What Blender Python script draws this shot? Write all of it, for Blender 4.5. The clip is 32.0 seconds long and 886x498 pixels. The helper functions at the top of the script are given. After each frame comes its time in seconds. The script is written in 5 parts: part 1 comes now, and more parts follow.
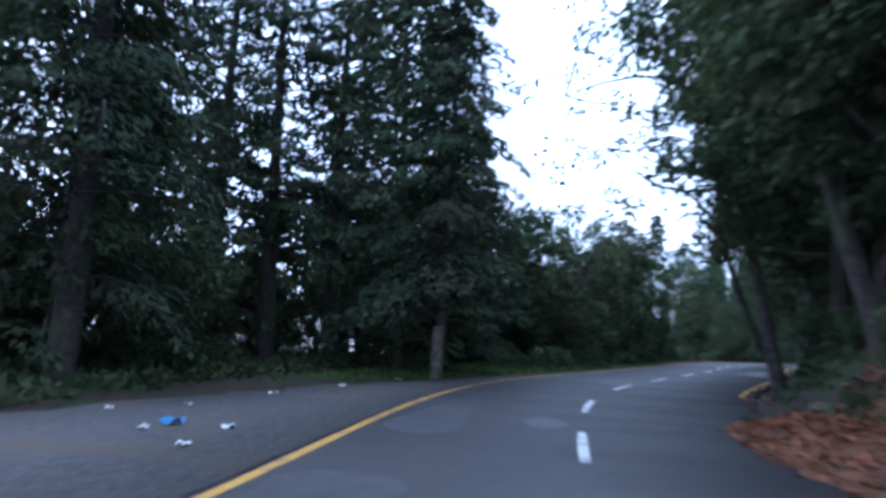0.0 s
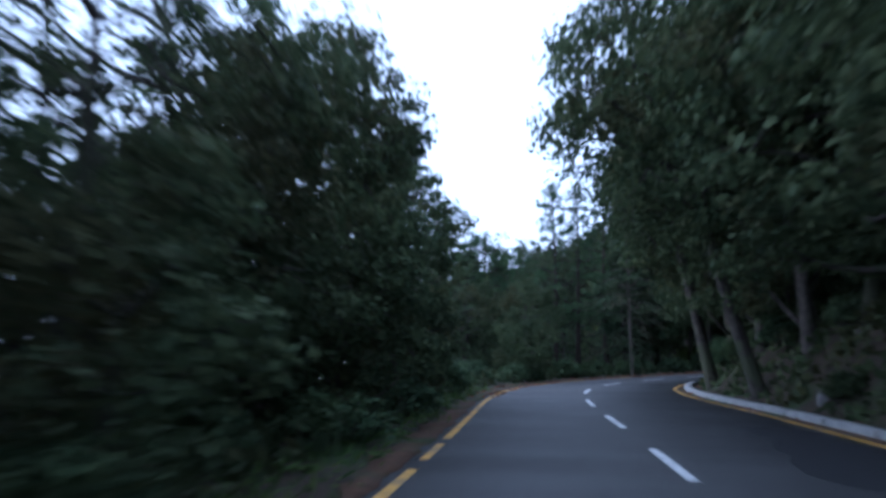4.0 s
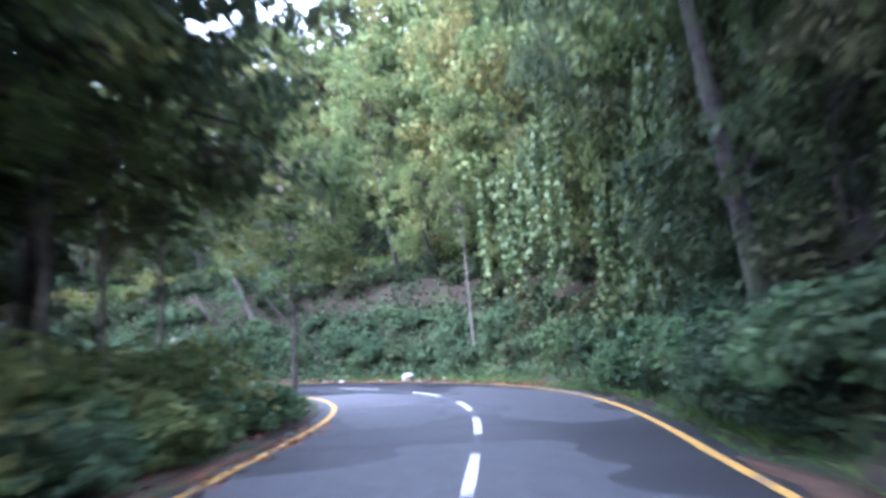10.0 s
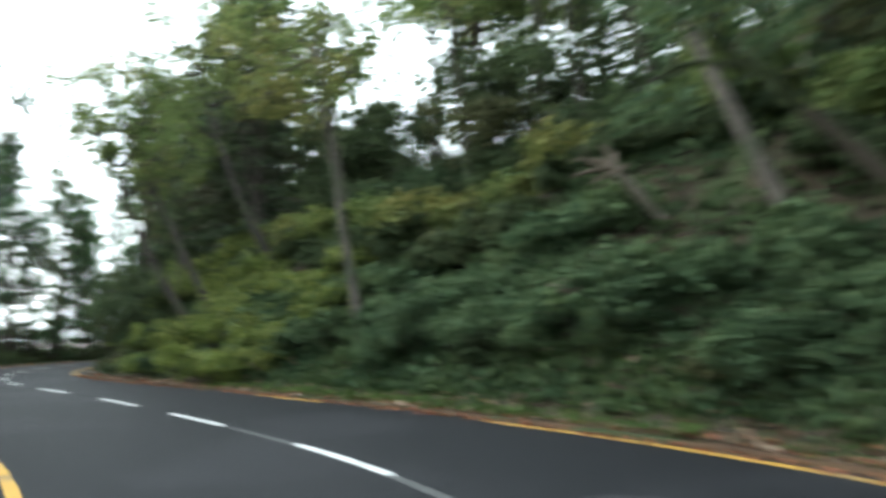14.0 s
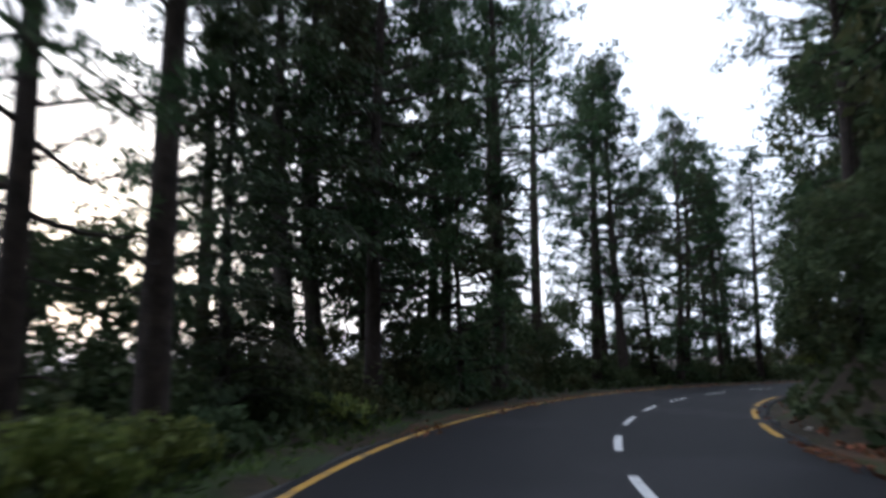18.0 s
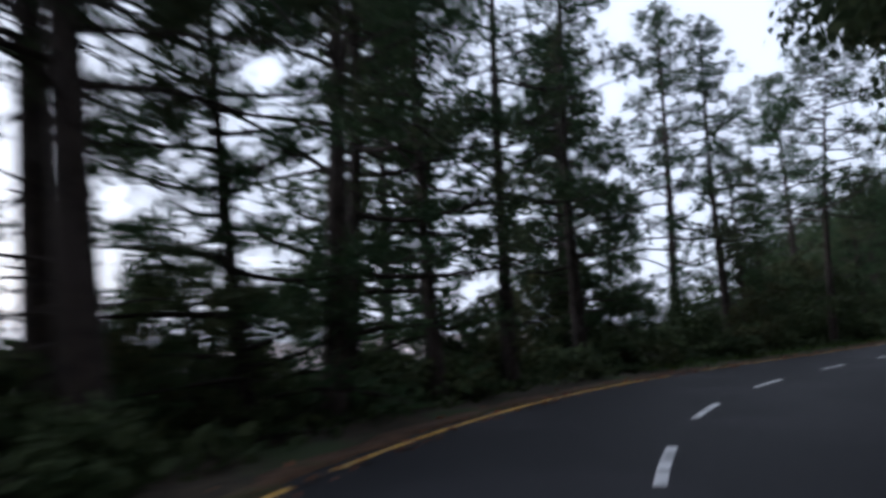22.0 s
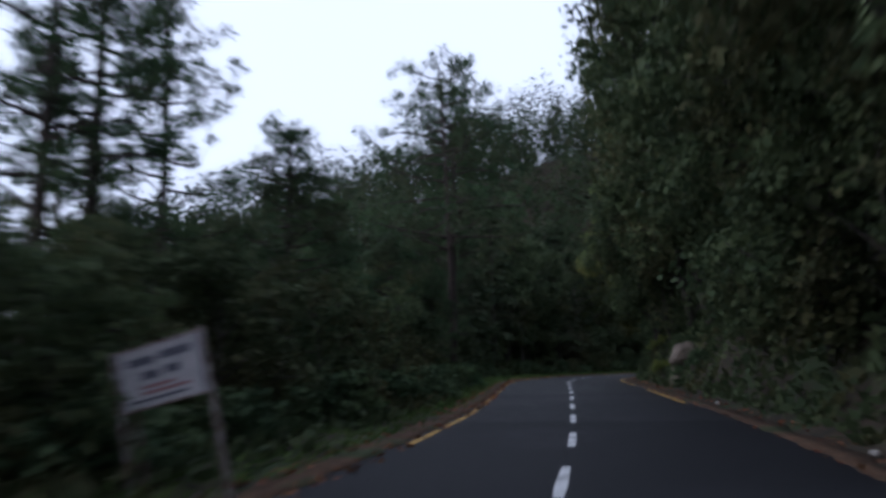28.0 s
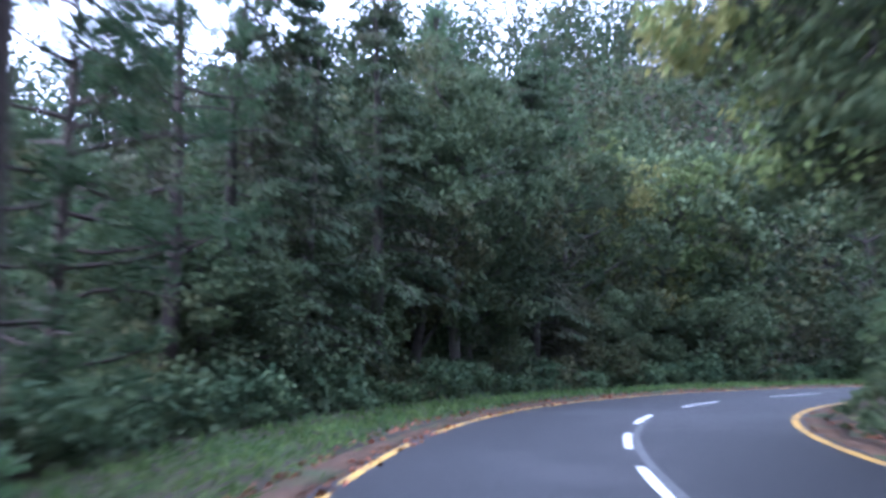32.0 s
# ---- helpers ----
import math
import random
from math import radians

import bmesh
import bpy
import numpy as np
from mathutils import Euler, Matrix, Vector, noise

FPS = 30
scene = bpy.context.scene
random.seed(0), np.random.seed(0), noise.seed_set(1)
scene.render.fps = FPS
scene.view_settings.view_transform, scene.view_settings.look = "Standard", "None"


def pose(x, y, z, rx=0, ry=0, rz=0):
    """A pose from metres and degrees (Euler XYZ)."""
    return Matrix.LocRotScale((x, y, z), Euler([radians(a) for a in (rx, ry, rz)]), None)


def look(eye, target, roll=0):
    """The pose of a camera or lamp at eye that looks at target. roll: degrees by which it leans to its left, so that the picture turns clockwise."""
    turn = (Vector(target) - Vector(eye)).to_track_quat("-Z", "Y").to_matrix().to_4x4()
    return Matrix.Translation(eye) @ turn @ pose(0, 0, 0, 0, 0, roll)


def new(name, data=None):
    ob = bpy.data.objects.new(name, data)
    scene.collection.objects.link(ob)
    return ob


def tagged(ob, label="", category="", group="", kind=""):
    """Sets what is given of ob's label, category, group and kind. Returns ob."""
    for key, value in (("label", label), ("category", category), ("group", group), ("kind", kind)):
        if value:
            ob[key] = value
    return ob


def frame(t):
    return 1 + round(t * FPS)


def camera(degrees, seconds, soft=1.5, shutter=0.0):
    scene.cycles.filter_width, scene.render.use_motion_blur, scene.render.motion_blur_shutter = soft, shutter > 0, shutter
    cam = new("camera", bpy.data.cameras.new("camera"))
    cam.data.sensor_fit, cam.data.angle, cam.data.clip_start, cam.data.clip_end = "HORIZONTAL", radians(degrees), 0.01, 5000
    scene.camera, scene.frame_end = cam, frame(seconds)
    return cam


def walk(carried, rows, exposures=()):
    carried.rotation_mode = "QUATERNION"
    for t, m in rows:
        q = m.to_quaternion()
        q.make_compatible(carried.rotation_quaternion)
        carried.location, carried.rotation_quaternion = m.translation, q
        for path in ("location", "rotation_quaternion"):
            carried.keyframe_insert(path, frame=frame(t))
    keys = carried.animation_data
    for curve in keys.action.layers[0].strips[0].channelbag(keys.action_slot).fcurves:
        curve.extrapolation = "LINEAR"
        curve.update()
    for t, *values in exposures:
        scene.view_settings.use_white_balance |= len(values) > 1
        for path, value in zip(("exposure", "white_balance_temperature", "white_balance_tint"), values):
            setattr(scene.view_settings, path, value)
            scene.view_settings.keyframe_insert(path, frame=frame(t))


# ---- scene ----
cam = camera(60.6, 32.0, soft=3.3, shutter=0.9)
# seconds, eye, target, lean
PATH = [
    (0, (11.15, -7.86, 1.35), (9.65, 1.97, 2.43), 2.7),
    (0.5, (11.00, -4.99, 1.35), (9.01, 4.75, 2.50), 2.6),
    (1, (10.90, -1.77, 1.35), (8.80, 7.93, 2.53), 2.2),
    (1.5, (10.70, 1.65, 1.35), (8.96, 11.40, 2.69), 1.2),
    (2, (10.78, 5.42, 1.35), (9.80, 15.28, 2.67), 0.2),
    (2.5, (11.14, 9.41, 1.35), (11.25, 19.30, 2.82), -0.3),
    (3, (11.95, 13.80, 1.35), (13.06, 23.61, 2.94), -1.1),
    (3.5, (13.00, 18.34, 1.35), (14.69, 28.09, 2.80), -0.7),
    (4, (14.07, 22.70, 1.35), (16.00, 32.42, 2.69), -0.0),
    (4.5, (15.18, 27.19, 1.35), (17.20, 36.91, 2.56), 1.8),
    (5, (16.35, 31.89, 1.35), (18.43, 41.59, 2.60), 1.9),
    (5.5, (17.71, 36.77, 1.35), (19.94, 46.41, 2.73), 1.3),
    (6, (19.37, 41.46, 1.35), (22.06, 50.97, 2.87), 0.3),
    (6.5, (21.45, 45.61, 1.35), (25.09, 54.79, 2.92), -0.7),
    (7, (23.76, 49.37, 1.35), (28.63, 57.97, 2.88), -4.1),
    (7.5, (26.67, 52.80, 1.35), (32.59, 60.73, 2.79), -5.5),
    (8, (29.88, 56.00, 1.35), (36.58, 63.28, 2.81), -4.1),
    (8.5, (33.38, 58.94, 1.35), (40.54, 65.78, 2.71), -3.1),
    (9, (37.00, 61.82, 1.35), (44.39, 68.41, 2.76), -3.5),
    (9.5, (40.73, 64.68, 1.35), (48.28, 71.10, 2.66), -3.3),
    (10, (44.42, 67.45, 1.35), (52.11, 73.72, 2.63), -2.8),
    (10.5, (47.97, 70.04, 1.35), (55.75, 76.18, 2.69), -4.3),
    (11, (51.41, 72.53, 1.35), (59.19, 78.68, 2.64), -4.3),
    (11.5, (54.66, 74.99, 1.35), (62.31, 81.33, 2.52), -3.9),
    (12, (57.56, 77.53, 1.35), (64.67, 84.50, 2.32), -3.5),
    (12.5, (59.78, 80.18, 1.35), (66.01, 87.93, 2.40), -3.3),
    (13, (61.21, 82.91, 1.35), (65.95, 91.64, 2.54), -2.8),
    (13.5, (62.11, 85.79, 1.35), (64.91, 95.33, 2.47), -1.1),
    (14, (62.41, 88.82, 1.35), (63.11, 98.73, 2.49), -1.1),
    (14.5, (62.00, 91.74, 1.35), (60.56, 101.55, 2.63), -1.5),
    (15, (61.20, 94.79, 1.35), (58.16, 104.22, 2.68), -1.9),
    (15.5, (60.14, 97.45, 1.35), (55.85, 106.37, 2.80), -2.3),
    (16, (59.04, 99.83, 1.35), (53.80, 108.22, 2.79), -2.1),
    (16.5, (57.81, 101.87, 1.35), (52.02, 109.88, 2.79), -1.4),
    (17, (56.38, 103.87, 1.35), (50.31, 111.68, 2.78), -0.7),
    (17.5, (54.70, 106.17, 1.35), (48.51, 113.90, 2.78), -0.4),
    (18, (52.86, 108.71, 1.35), (46.64, 116.42, 2.78), -0.4),
    (18.5, (50.99, 111.27, 1.35), (44.95, 119.09, 2.89), -1.5),
    (19, (49.19, 114.04, 1.35), (43.58, 122.17, 2.87), -2.9),
    (19.5, (47.68, 116.95, 1.35), (42.65, 125.47, 2.79), -4.5),
    (20, (46.32, 120.07, 1.35), (41.94, 128.93, 2.80), -5.8),
    (20.5, (45.18, 123.44, 1.35), (41.27, 132.54, 2.76), -6.1),
    (21, (44.10, 126.98, 1.35), (40.60, 136.24, 2.68), -5.5),
    (21.5, (43.17, 130.49, 1.35), (40.21, 139.96, 2.56), -4.1),
    (22, (42.58, 134.09, 1.35), (40.42, 143.78, 2.49), -2.8),
    (22.5, (42.47, 137.89, 1.35), (41.45, 147.75, 2.61), -2.0),
    (23, (42.85, 141.91, 1.35), (43.15, 151.83, 2.55), -1.9),
    (23.5, (43.58, 146.02, 1.35), (45.12, 155.81, 2.67), -3.4),
    (24, (44.98, 150.27, 1.35), (47.54, 159.83, 2.75), -4.1),
    (24.5, (46.51, 154.23, 1.35), (49.77, 163.57, 2.82), -3.6),
    (25, (48.32, 158.14, 1.35), (52.06, 167.27, 2.92), -2.7),
    (25.5, (50.26, 162.02, 1.35), (54.27, 171.07, 2.81), -1.9),
    (26, (52.41, 165.93, 1.35), (56.48, 174.96, 2.77), -1.3),
    (26.5, (54.85, 169.83, 1.35), (58.75, 178.94, 2.72), -0.4),
    (27, (57.36, 173.68, 1.35), (61.15, 182.84, 2.69), 0.4),
    (27.5, (59.72, 177.46, 1.35), (63.72, 186.53, 2.70), 0.5),
    (28, (61.92, 181.19, 1.35), (66.37, 190.02, 2.80), -1.1),
    (28.5, (64.25, 184.88, 1.35), (69.13, 193.47, 2.86), -2.9),
    (29, (66.77, 188.63, 1.35), (71.94, 197.04, 2.92), -3.3),
    (29.5, (69.35, 192.40, 1.35), (74.59, 200.78, 2.81), -3.6),
    (30, (71.87, 196.11, 1.35), (77.03, 204.56, 2.71), -1.8),
    (30.5, (74.30, 199.81, 1.35), (79.36, 208.32, 2.65), 0.1),
    (31, (76.66, 203.46, 1.35), (81.71, 212.01, 2.51), 1.8),
    (31.5, (79.09, 207.08, 1.35), (84.11, 215.63, 2.65), 0.8),
    (32, (81.46, 210.64, 1.35), (86.46, 219.19, 2.74), -0.4),
]
walk(
    cam,
    [(t, look(eye, target, roll)) for t, eye, target, roll in PATH],
    exposures=[
        (0.0, 0.6, 4500, 13), (1.0, 0.6, 4500, 13), (2.0, 0.0, 4800, 14), (3.0, -0.5, 5500, 17), (4.0, 0.15, 4500, 13), (4.5, 0.3, 4450, 13), (7.0, 0.6, 4600, 18), (8.0, 2.45, 4300, 28), (9.0, 2.9, 4300, 26), (10.0, 3.0, 4700, 26), (11.0, 3.45, 4750, 27), (12.0, 3.05, 4750, 21),
        (13.0, 2.65, 5250, 12), (14.0, 1.6, 5900, -4), (15.0, 0.55, 5850, 3), (18.0, 0.05, 5450, 11), (21.0, -0.35, 5450, 13), (23.0, -0.45, 5300, 13), (25.0, -0.45, 5000, 13), (28.0, -0.5, 5250, 16), (29.0, -0.15, 5200, 13), (30.0, 0.6, 5000, 15), (31.0, 1.7, 4750, 24), (32.0, 2.15, 4650, 24),
    ],
)

# ---- sky and sun: an overcast evening, the low sun behind cloud on the valley side ----
world = bpy.data.worlds.new("evening_sky")
scene.world = world
world.use_nodes = True
wn = world.node_tree
wn.nodes.clear()
w_out = wn.nodes.new("ShaderNodeOutputWorld")
w_bg = wn.nodes.new("ShaderNodeBackground")
w_sky = wn.nodes.new("ShaderNodeTexSky")
w_sky.sky_type = "NISHITA"
w_sky.sun_disc = False
w_sky.sun_elevation = radians(9)
w_sky.sun_rotation = radians(-65)
w_sky.dust_density = 4.0
w_mix = wn.nodes.new("ShaderNodeMixRGB")
w_mix.inputs[0].default_value = 0.78
w_mix.inputs[2].default_value = (12.0, 12.0, 12.3, 1)  # cloud layer
wn.links.new(w_sky.outputs[0], w_mix.inputs[1])
wn.links.new(w_mix.outputs[0], w_bg.inputs[0])
wn.links.new(w_bg.outputs[0], w_out.inputs[0])
w_bg.inputs[1].default_value = 0.15
sun_data = bpy.data.lights.new("sun", "SUN")
sun_data.energy, sun_data.angle, sun_data.color = 0.8, radians(25), (1.0, 0.93, 0.84)
sun = new("sun", sun_data)
sun.matrix_world = look((0, 0, 60), (70, -25, 20))

# ---- materials ----


def material(name, base, second, scale, rough=0.85, bump=0.0, bump_scale=30.0, third=None, third_scale=0.7, per_object=0.0, per_island=0.0, through_light=0.0, spec=0.3):
    """Two tones by grain, a third by broad patches, with variation from thing to thing and from leaf to leaf."""
    m = bpy.data.materials.new(name)
    m.use_nodes = True
    t = m.node_tree
    b = t.nodes["Principled BSDF"]
    b.inputs["Roughness"].default_value = rough
    b.inputs["Specular IOR Level"].default_value = spec
    co = t.nodes.new("ShaderNodeNewGeometry")
    n1 = t.nodes.new("ShaderNodeTexNoise")
    n1.inputs["Scale"].default_value, n1.inputs["Detail"].default_value = scale, 5
    t.links.new(co.outputs["Position"], n1.inputs["Vector"])
    r1 = t.nodes.new("ShaderNodeValToRGB")
    r1.color_ramp.elements[0].position, r1.color_ramp.elements[1].position = 0.36, 0.66
    r1.color_ramp.elements[0].color, r1.color_ramp.elements[1].color = (*base, 1), (*second, 1)
    t.links.new(n1.outputs["Fac"], r1.inputs["Fac"])
    colour = r1.outputs["Color"]
    if third:
        n2 = t.nodes.new("ShaderNodeTexNoise")
        n2.inputs["Scale"].default_value, n2.inputs["Detail"].default_value = third_scale, 4
        t.links.new(co.outputs["Position"], n2.inputs["Vector"])
        r2 = t.nodes.new("ShaderNodeValToRGB")
        r2.color_ramp.elements[0].position, r2.color_ramp.elements[1].position = 0.52, 0.62
        t.links.new(n2.outputs["Fac"], r2.inputs["Fac"])
        mx = t.nodes.new("ShaderNodeMixRGB")
        mx.inputs[2].default_value = (*third, 1)
        t.links.new(r2.outputs["Color"], mx.inputs[0])
        t.links.new(colour, mx.inputs[1])
        colour = mx.outputs["Color"]
    for amount, node, socket in ((per_object, "ShaderNodeObjectInfo", "Random"), (per_island, "ShaderNodeNewGeometry", "Random Per Island")):
        if amount:
            oi = t.nodes.new(node)
            mr = t.nodes.new("ShaderNodeMapRange")
            mr.inputs["To Min"].default_value, mr.inputs["To Max"].default_value = 1 - amount, 1 + amount
            t.links.new(oi.outputs[socket], mr.inputs["Value"])
            hs = t.nodes.new("ShaderNodeHueSaturation")
            t.links.new(mr.outputs["Result"], hs.inputs["Value"])
            t.links.new(colour, hs.inputs["Color"])
            if amount > 0.3:
                m2 = t.nodes.new("ShaderNodeMapRange")
                m2.inputs["To Min"].default_value, m2.inputs["To Max"].default_value = 0.515, 0.475
                t.links.new(oi.outputs[socket], m2.inputs["Value"])
                t.links.new(m2.outputs["Result"], hs.inputs["Hue"])
            colour = hs.outputs["Color"]
    t.links.new(colour, b.inputs["Base Color"])
    if bump:
        n3 = t.nodes.new("ShaderNodeTexNoise")
        n3.inputs["Scale"].default_value, n3.inputs["Detail"].default_value = bump_scale, 4
        t.links.new(co.outputs["Position"], n3.inputs["Vector"])
        bp = t.nodes.new("ShaderNodeBump")
        bp.inputs["Strength"].default_value, bp.inputs["Distance"].default_value = bump, 0.03
        t.links.new(n3.outputs["Fac"], bp.inputs["Height"])
        t.links.new(bp.outputs["Normal"], b.inputs["Normal"])
    if through_light:
        tr = t.nodes.new("ShaderNodeBsdfTranslucent")
        t.links.new(colour, tr.inputs["Color"])
        ms = t.nodes.new("ShaderNodeMixShader")
        ms.inputs[0].default_value = through_light
        t.links.new(b.outputs[0], ms.inputs[1])
        t.links.new(tr.outputs[0], ms.inputs[2])
        t.links.new(ms.outputs[0], t.nodes["Material Output"].inputs["Surface"])
    return m


ASPHALT = material("asphalt", (0.042, 0.0415, 0.0425), (0.056, 0.055, 0.056), 9.0, 0.65, 0.5, 90.0, (0.067, 0.066, 0.067), 0.25, spec=0.4)
DARKEST_ROAD = material("darkest_asphalt", (0.0155, 0.016, 0.0185), (0.022, 0.0225, 0.026), 9.0, 0.6, 0.5, 90.0, (0.028, 0.028, 0.032), 0.25, spec=0.1)
DARK_ROAD = material("dark_asphalt", (0.019, 0.0195, 0.022), (0.027, 0.0275, 0.031), 9.0, 0.6, 0.5, 90.0, (0.034, 0.034, 0.038), 0.25, spec=0.15)
GREY_ROAD = material("grey_asphalt", (0.024, 0.0245, 0.027), (0.034, 0.0345, 0.037), 9.0, 0.6, 0.5, 90.0, (0.042, 0.042, 0.045), 0.25, spec=0.2)
GRAVEL = material("gravel", (0.075, 0.072, 0.072), (0.14, 0.132, 0.128), 14.0, 0.95, 0.8, 40.0, (0.12, 0.1, 0.085), 0.5)
EARTH = material("earth", (0.026, 0.022, 0.014), (0.055, 0.04, 0.025), 3.0, 0.95, 0.9, 8.0, (0.035, 0.05, 0.018), 0.5)
VERGE = material("verge_soil", (0.055, 0.032, 0.019), (0.11, 0.06, 0.032), 5.0, 0.95, 0.8, 18.0, (0.045, 0.055, 0.022), 0.6)
YELLOW = material("yellow_paint", (0.5, 0.28, 0.045), (0.6, 0.36, 0.075), 6.0, 0.7, 0.2, 60.0, (0.3, 0.2, 0.08), 1.6)
WHITE = material("white_paint", (0.6, 0.6, 0.6), (0.8, 0.8, 0.8), 8.0, 0.7, 0.2, 60.0, (0.4, 0.4, 0.4), 2.5)
FADED = material("faded_paint", (0.06, 0.06, 0.062), (0.1, 0.1, 0.1), 7.0, 0.7, 0.2, 60.0)
BARK = material("grey_brown_bark", (0.036, 0.031, 0.027), (0.082, 0.07, 0.06), 7.0, 0.9, 0.9, 16.0, (0.065, 0.072, 0.042), 1.1, per_object=0.25)
PALE_BARK = material("pale_bark", (0.16, 0.135, 0.11), (0.28, 0.24, 0.2), 6.0, 0.9, 0.8, 16.0, (0.12, 0.11, 0.08), 1.2, per_object=0.2)
FAWN_BARK = material("fawn_bark", (0.08, 0.07, 0.058), (0.15, 0.13, 0.11), 6.0, 0.9, 0.8, 16.0, (0.07, 0.075, 0.05), 1.2, per_object=0.2)
MOSS = material("mossy_bark", (0.035, 0.045, 0.02), (0.06, 0.075, 0.03), 6.0, 0.95, 0.9, 16.0, (0.05, 0.04, 0.03), 1.2)
PINE_BARK = material("pine_bark", (0.028, 0.022, 0.019), (0.062, 0.046, 0.038), 6.0, 0.9, 1.0, 12.0, (0.055, 0.042, 0.037), 1.1, per_object=0.25)
LEAF = material("broad_leaves", (0.055, 0.08, 0.037), (0.086, 0.116, 0.053), 0.6, 0.75, third=(0.082, 0.088, 0.04), third_scale=0.35, per_object=0.22, per_island=0.31, through_light=0.3, spec=0.15)
BRIGHT = material("bright_leaves", (0.105, 0.15, 0.05), (0.165, 0.2, 0.072), 0.6, 0.75, third=(0.19, 0.19, 0.06), third_scale=0.3, per_object=0.2, per_island=0.31, through_light=0.35, spec=0.15)
CONIFER = material("conifer_sprays", (0.037, 0.06, 0.03), (0.062, 0.085, 0.039), 0.6, 0.75, third=(0.062, 0.062, 0.034), third_scale=0.35, per_object=0.25, per_island=0.31, through_light=0.2, spec=0.15)
NEEDLE = material("pine_needles", (0.04, 0.075, 0.035), (0.065, 0.105, 0.045), 0.6, 0.75, third=(0.07, 0.085, 0.042), third_scale=0.35, per_object=0.25, per_island=0.31, through_light=0.25, spec=0.15)
SHRUB = material("shrub_leaves", (0.057, 0.094, 0.046), (0.096, 0.14, 0.068), 0.8, 0.75, third=(0.078, 0.115, 0.05), third_scale=0.4, per_object=0.25, per_island=0.31, through_light=0.3, spec=0.15)
# lighter copy of the shrub leaves, with light from the open sky in its colour
LIGHTER_SHRUB = material("lighter_shrub_leaves", (0.075, 0.14, 0.06), (0.12, 0.19, 0.08), 0.8, 0.7, third=(0.1, 0.15, 0.06), third_scale=0.5, per_object=0.15, per_island=0.31, through_light=0.35, spec=0.2)
GRASS = material("grass", (0.06, 0.115, 0.028), (0.11, 0.17, 0.045), 0.7, 0.8, per_island=0.4, through_light=0.3)
# the low sun behind these leaves is put into their yellow-green colour
SUNNY = material("sunlit_tint_leaves", (0.14, 0.19, 0.045), (0.21, 0.25, 0.07), 0.6, 0.6, per_object=0.2, per_island=0.45, through_light=0.5)
DRY = material("dry_leaves", (0.15, 0.065, 0.03), (0.27, 0.13, 0.06), 2.0, 0.85, per_island=0.5)
LITTER = material("pale_leaf_litter", (0.13, 0.09, 0.055), (0.3, 0.23, 0.16), 2.5, 0.85, per_island=0.45)
VINE = material("creeper_leaves", (0.075, 0.12, 0.04), (0.14, 0.18, 0.07), 1.0, 0.55, per_object=0.15, per_island=0.5, through_light=0.3)
STONE = material("pale_stone", (0.42, 0.39, 0.35), (0.62, 0.59, 0.55), 3.0, 0.9, 0.8, 9.0)
BROWN_STONE = material("brown_stone", (0.11, 0.09, 0.07), (0.23, 0.185, 0.145), 2.2, 0.9, 1.0, 6.0, (0.12, 0.11, 0.07), 0.9)
CONCRETE = material("concrete", (0.24, 0.24, 0.24), (0.36, 0.35, 0.34), 5.0, 0.9, 0.5, 25.0)
BOARD = material("sign_board", (0.4, 0.38, 0.4), (0.5, 0.475, 0.49), 5.0, 0.6, 0.1, 30.0)
RUST = material("rusty_post", (0.12, 0.06, 0.045), (0.36, 0.33, 0.32), 7.0, 0.8, 0.5, 30.0)
INK = material("dark_lettering", (0.09, 0.09, 0.12), (0.15, 0.15, 0.18), 20.0, 0.7)
RED_INK = material("red_lettering", (0.28, 0.14, 0.15), (0.34, 0.2, 0.2), 20.0, 0.7)
PLASTIC = material("white_litter", (0.62, 0.63, 0.65), (0.8, 0.8, 0.8), 5.0, 0.5)
BLUE = material("blue_litter", (0.05, 0.2, 0.45), (0.1, 0.3, 0.5), 5.0, 0.5)
# emits by itself to imitate bright far haze, though nothing there is a lamp
GLOWING_HAZE = bpy.data.materials.new("glowing_haze")
GLOWING_HAZE.use_nodes = True
haze_nodes = GLOWING_HAZE.node_tree
haze_nodes.nodes.remove(haze_nodes.nodes["Principled BSDF"])
haze_glow = haze_nodes.nodes.new("ShaderNodeEmission")
haze_glow.inputs[0].default_value, haze_glow.inputs[1].default_value = (1.0, 0.86, 0.82, 1), 1.0
haze_nodes.links.new(haze_glow.outputs[0], haze_nodes.nodes["Material Output"].inputs["Surface"])

# ---- the road's line: bends along its length, and its half widths ----
STEP = 0.5
BEND_EVERY = 6.0
BENDS = [0.0017, 0.0079, -0.0138, -0.0277, -0.0153, 0.002, 0.0041, 0.0026, -0.0016, -0.0228, -0.0407, -0.0283, -0.0061, -0.0014, -0.0039, -0.0079, 0.0074, 0.0292, 0.0522, 0.0803, 0.0655, 0.0233, -0.0041, -0.0131, -0.0241, -0.0271, -0.0178, -0.0246, -0.031, -0.0299, -0.0334, -0.0163, -0.0024, 0.0039, 0.0099, -0.0004, -0.0191, -0.0153, 0.0073, 0.0014, -0.0008, 0.002, 0.0014, -0.0043, -0.0356, -0.0508, -0.0515, -0.0445, -0.0345, -0.0243, -0.0154, -0.0083, -0.0029, 0.0012, 0.0045, 0.0075]
HALF_LEFT, HALF_RIGHT = [2.81, 3.4, 2.85, 2.48, 2.9, 3.1, 3.63, 3.38, 3.26, 2.94, 2.66, 3.46, 3.34, 3.16, 3.06], [2.87, 3.22, 3.37, 2.42, 2.72, 3.68, 2.76, 2.5, 2.88, 2.98, 3.08, 2.8, 2.68, 2.73, 2.78]
ROAD_END = 325.0
LEAD = 30.0  # metres of road behind the first view
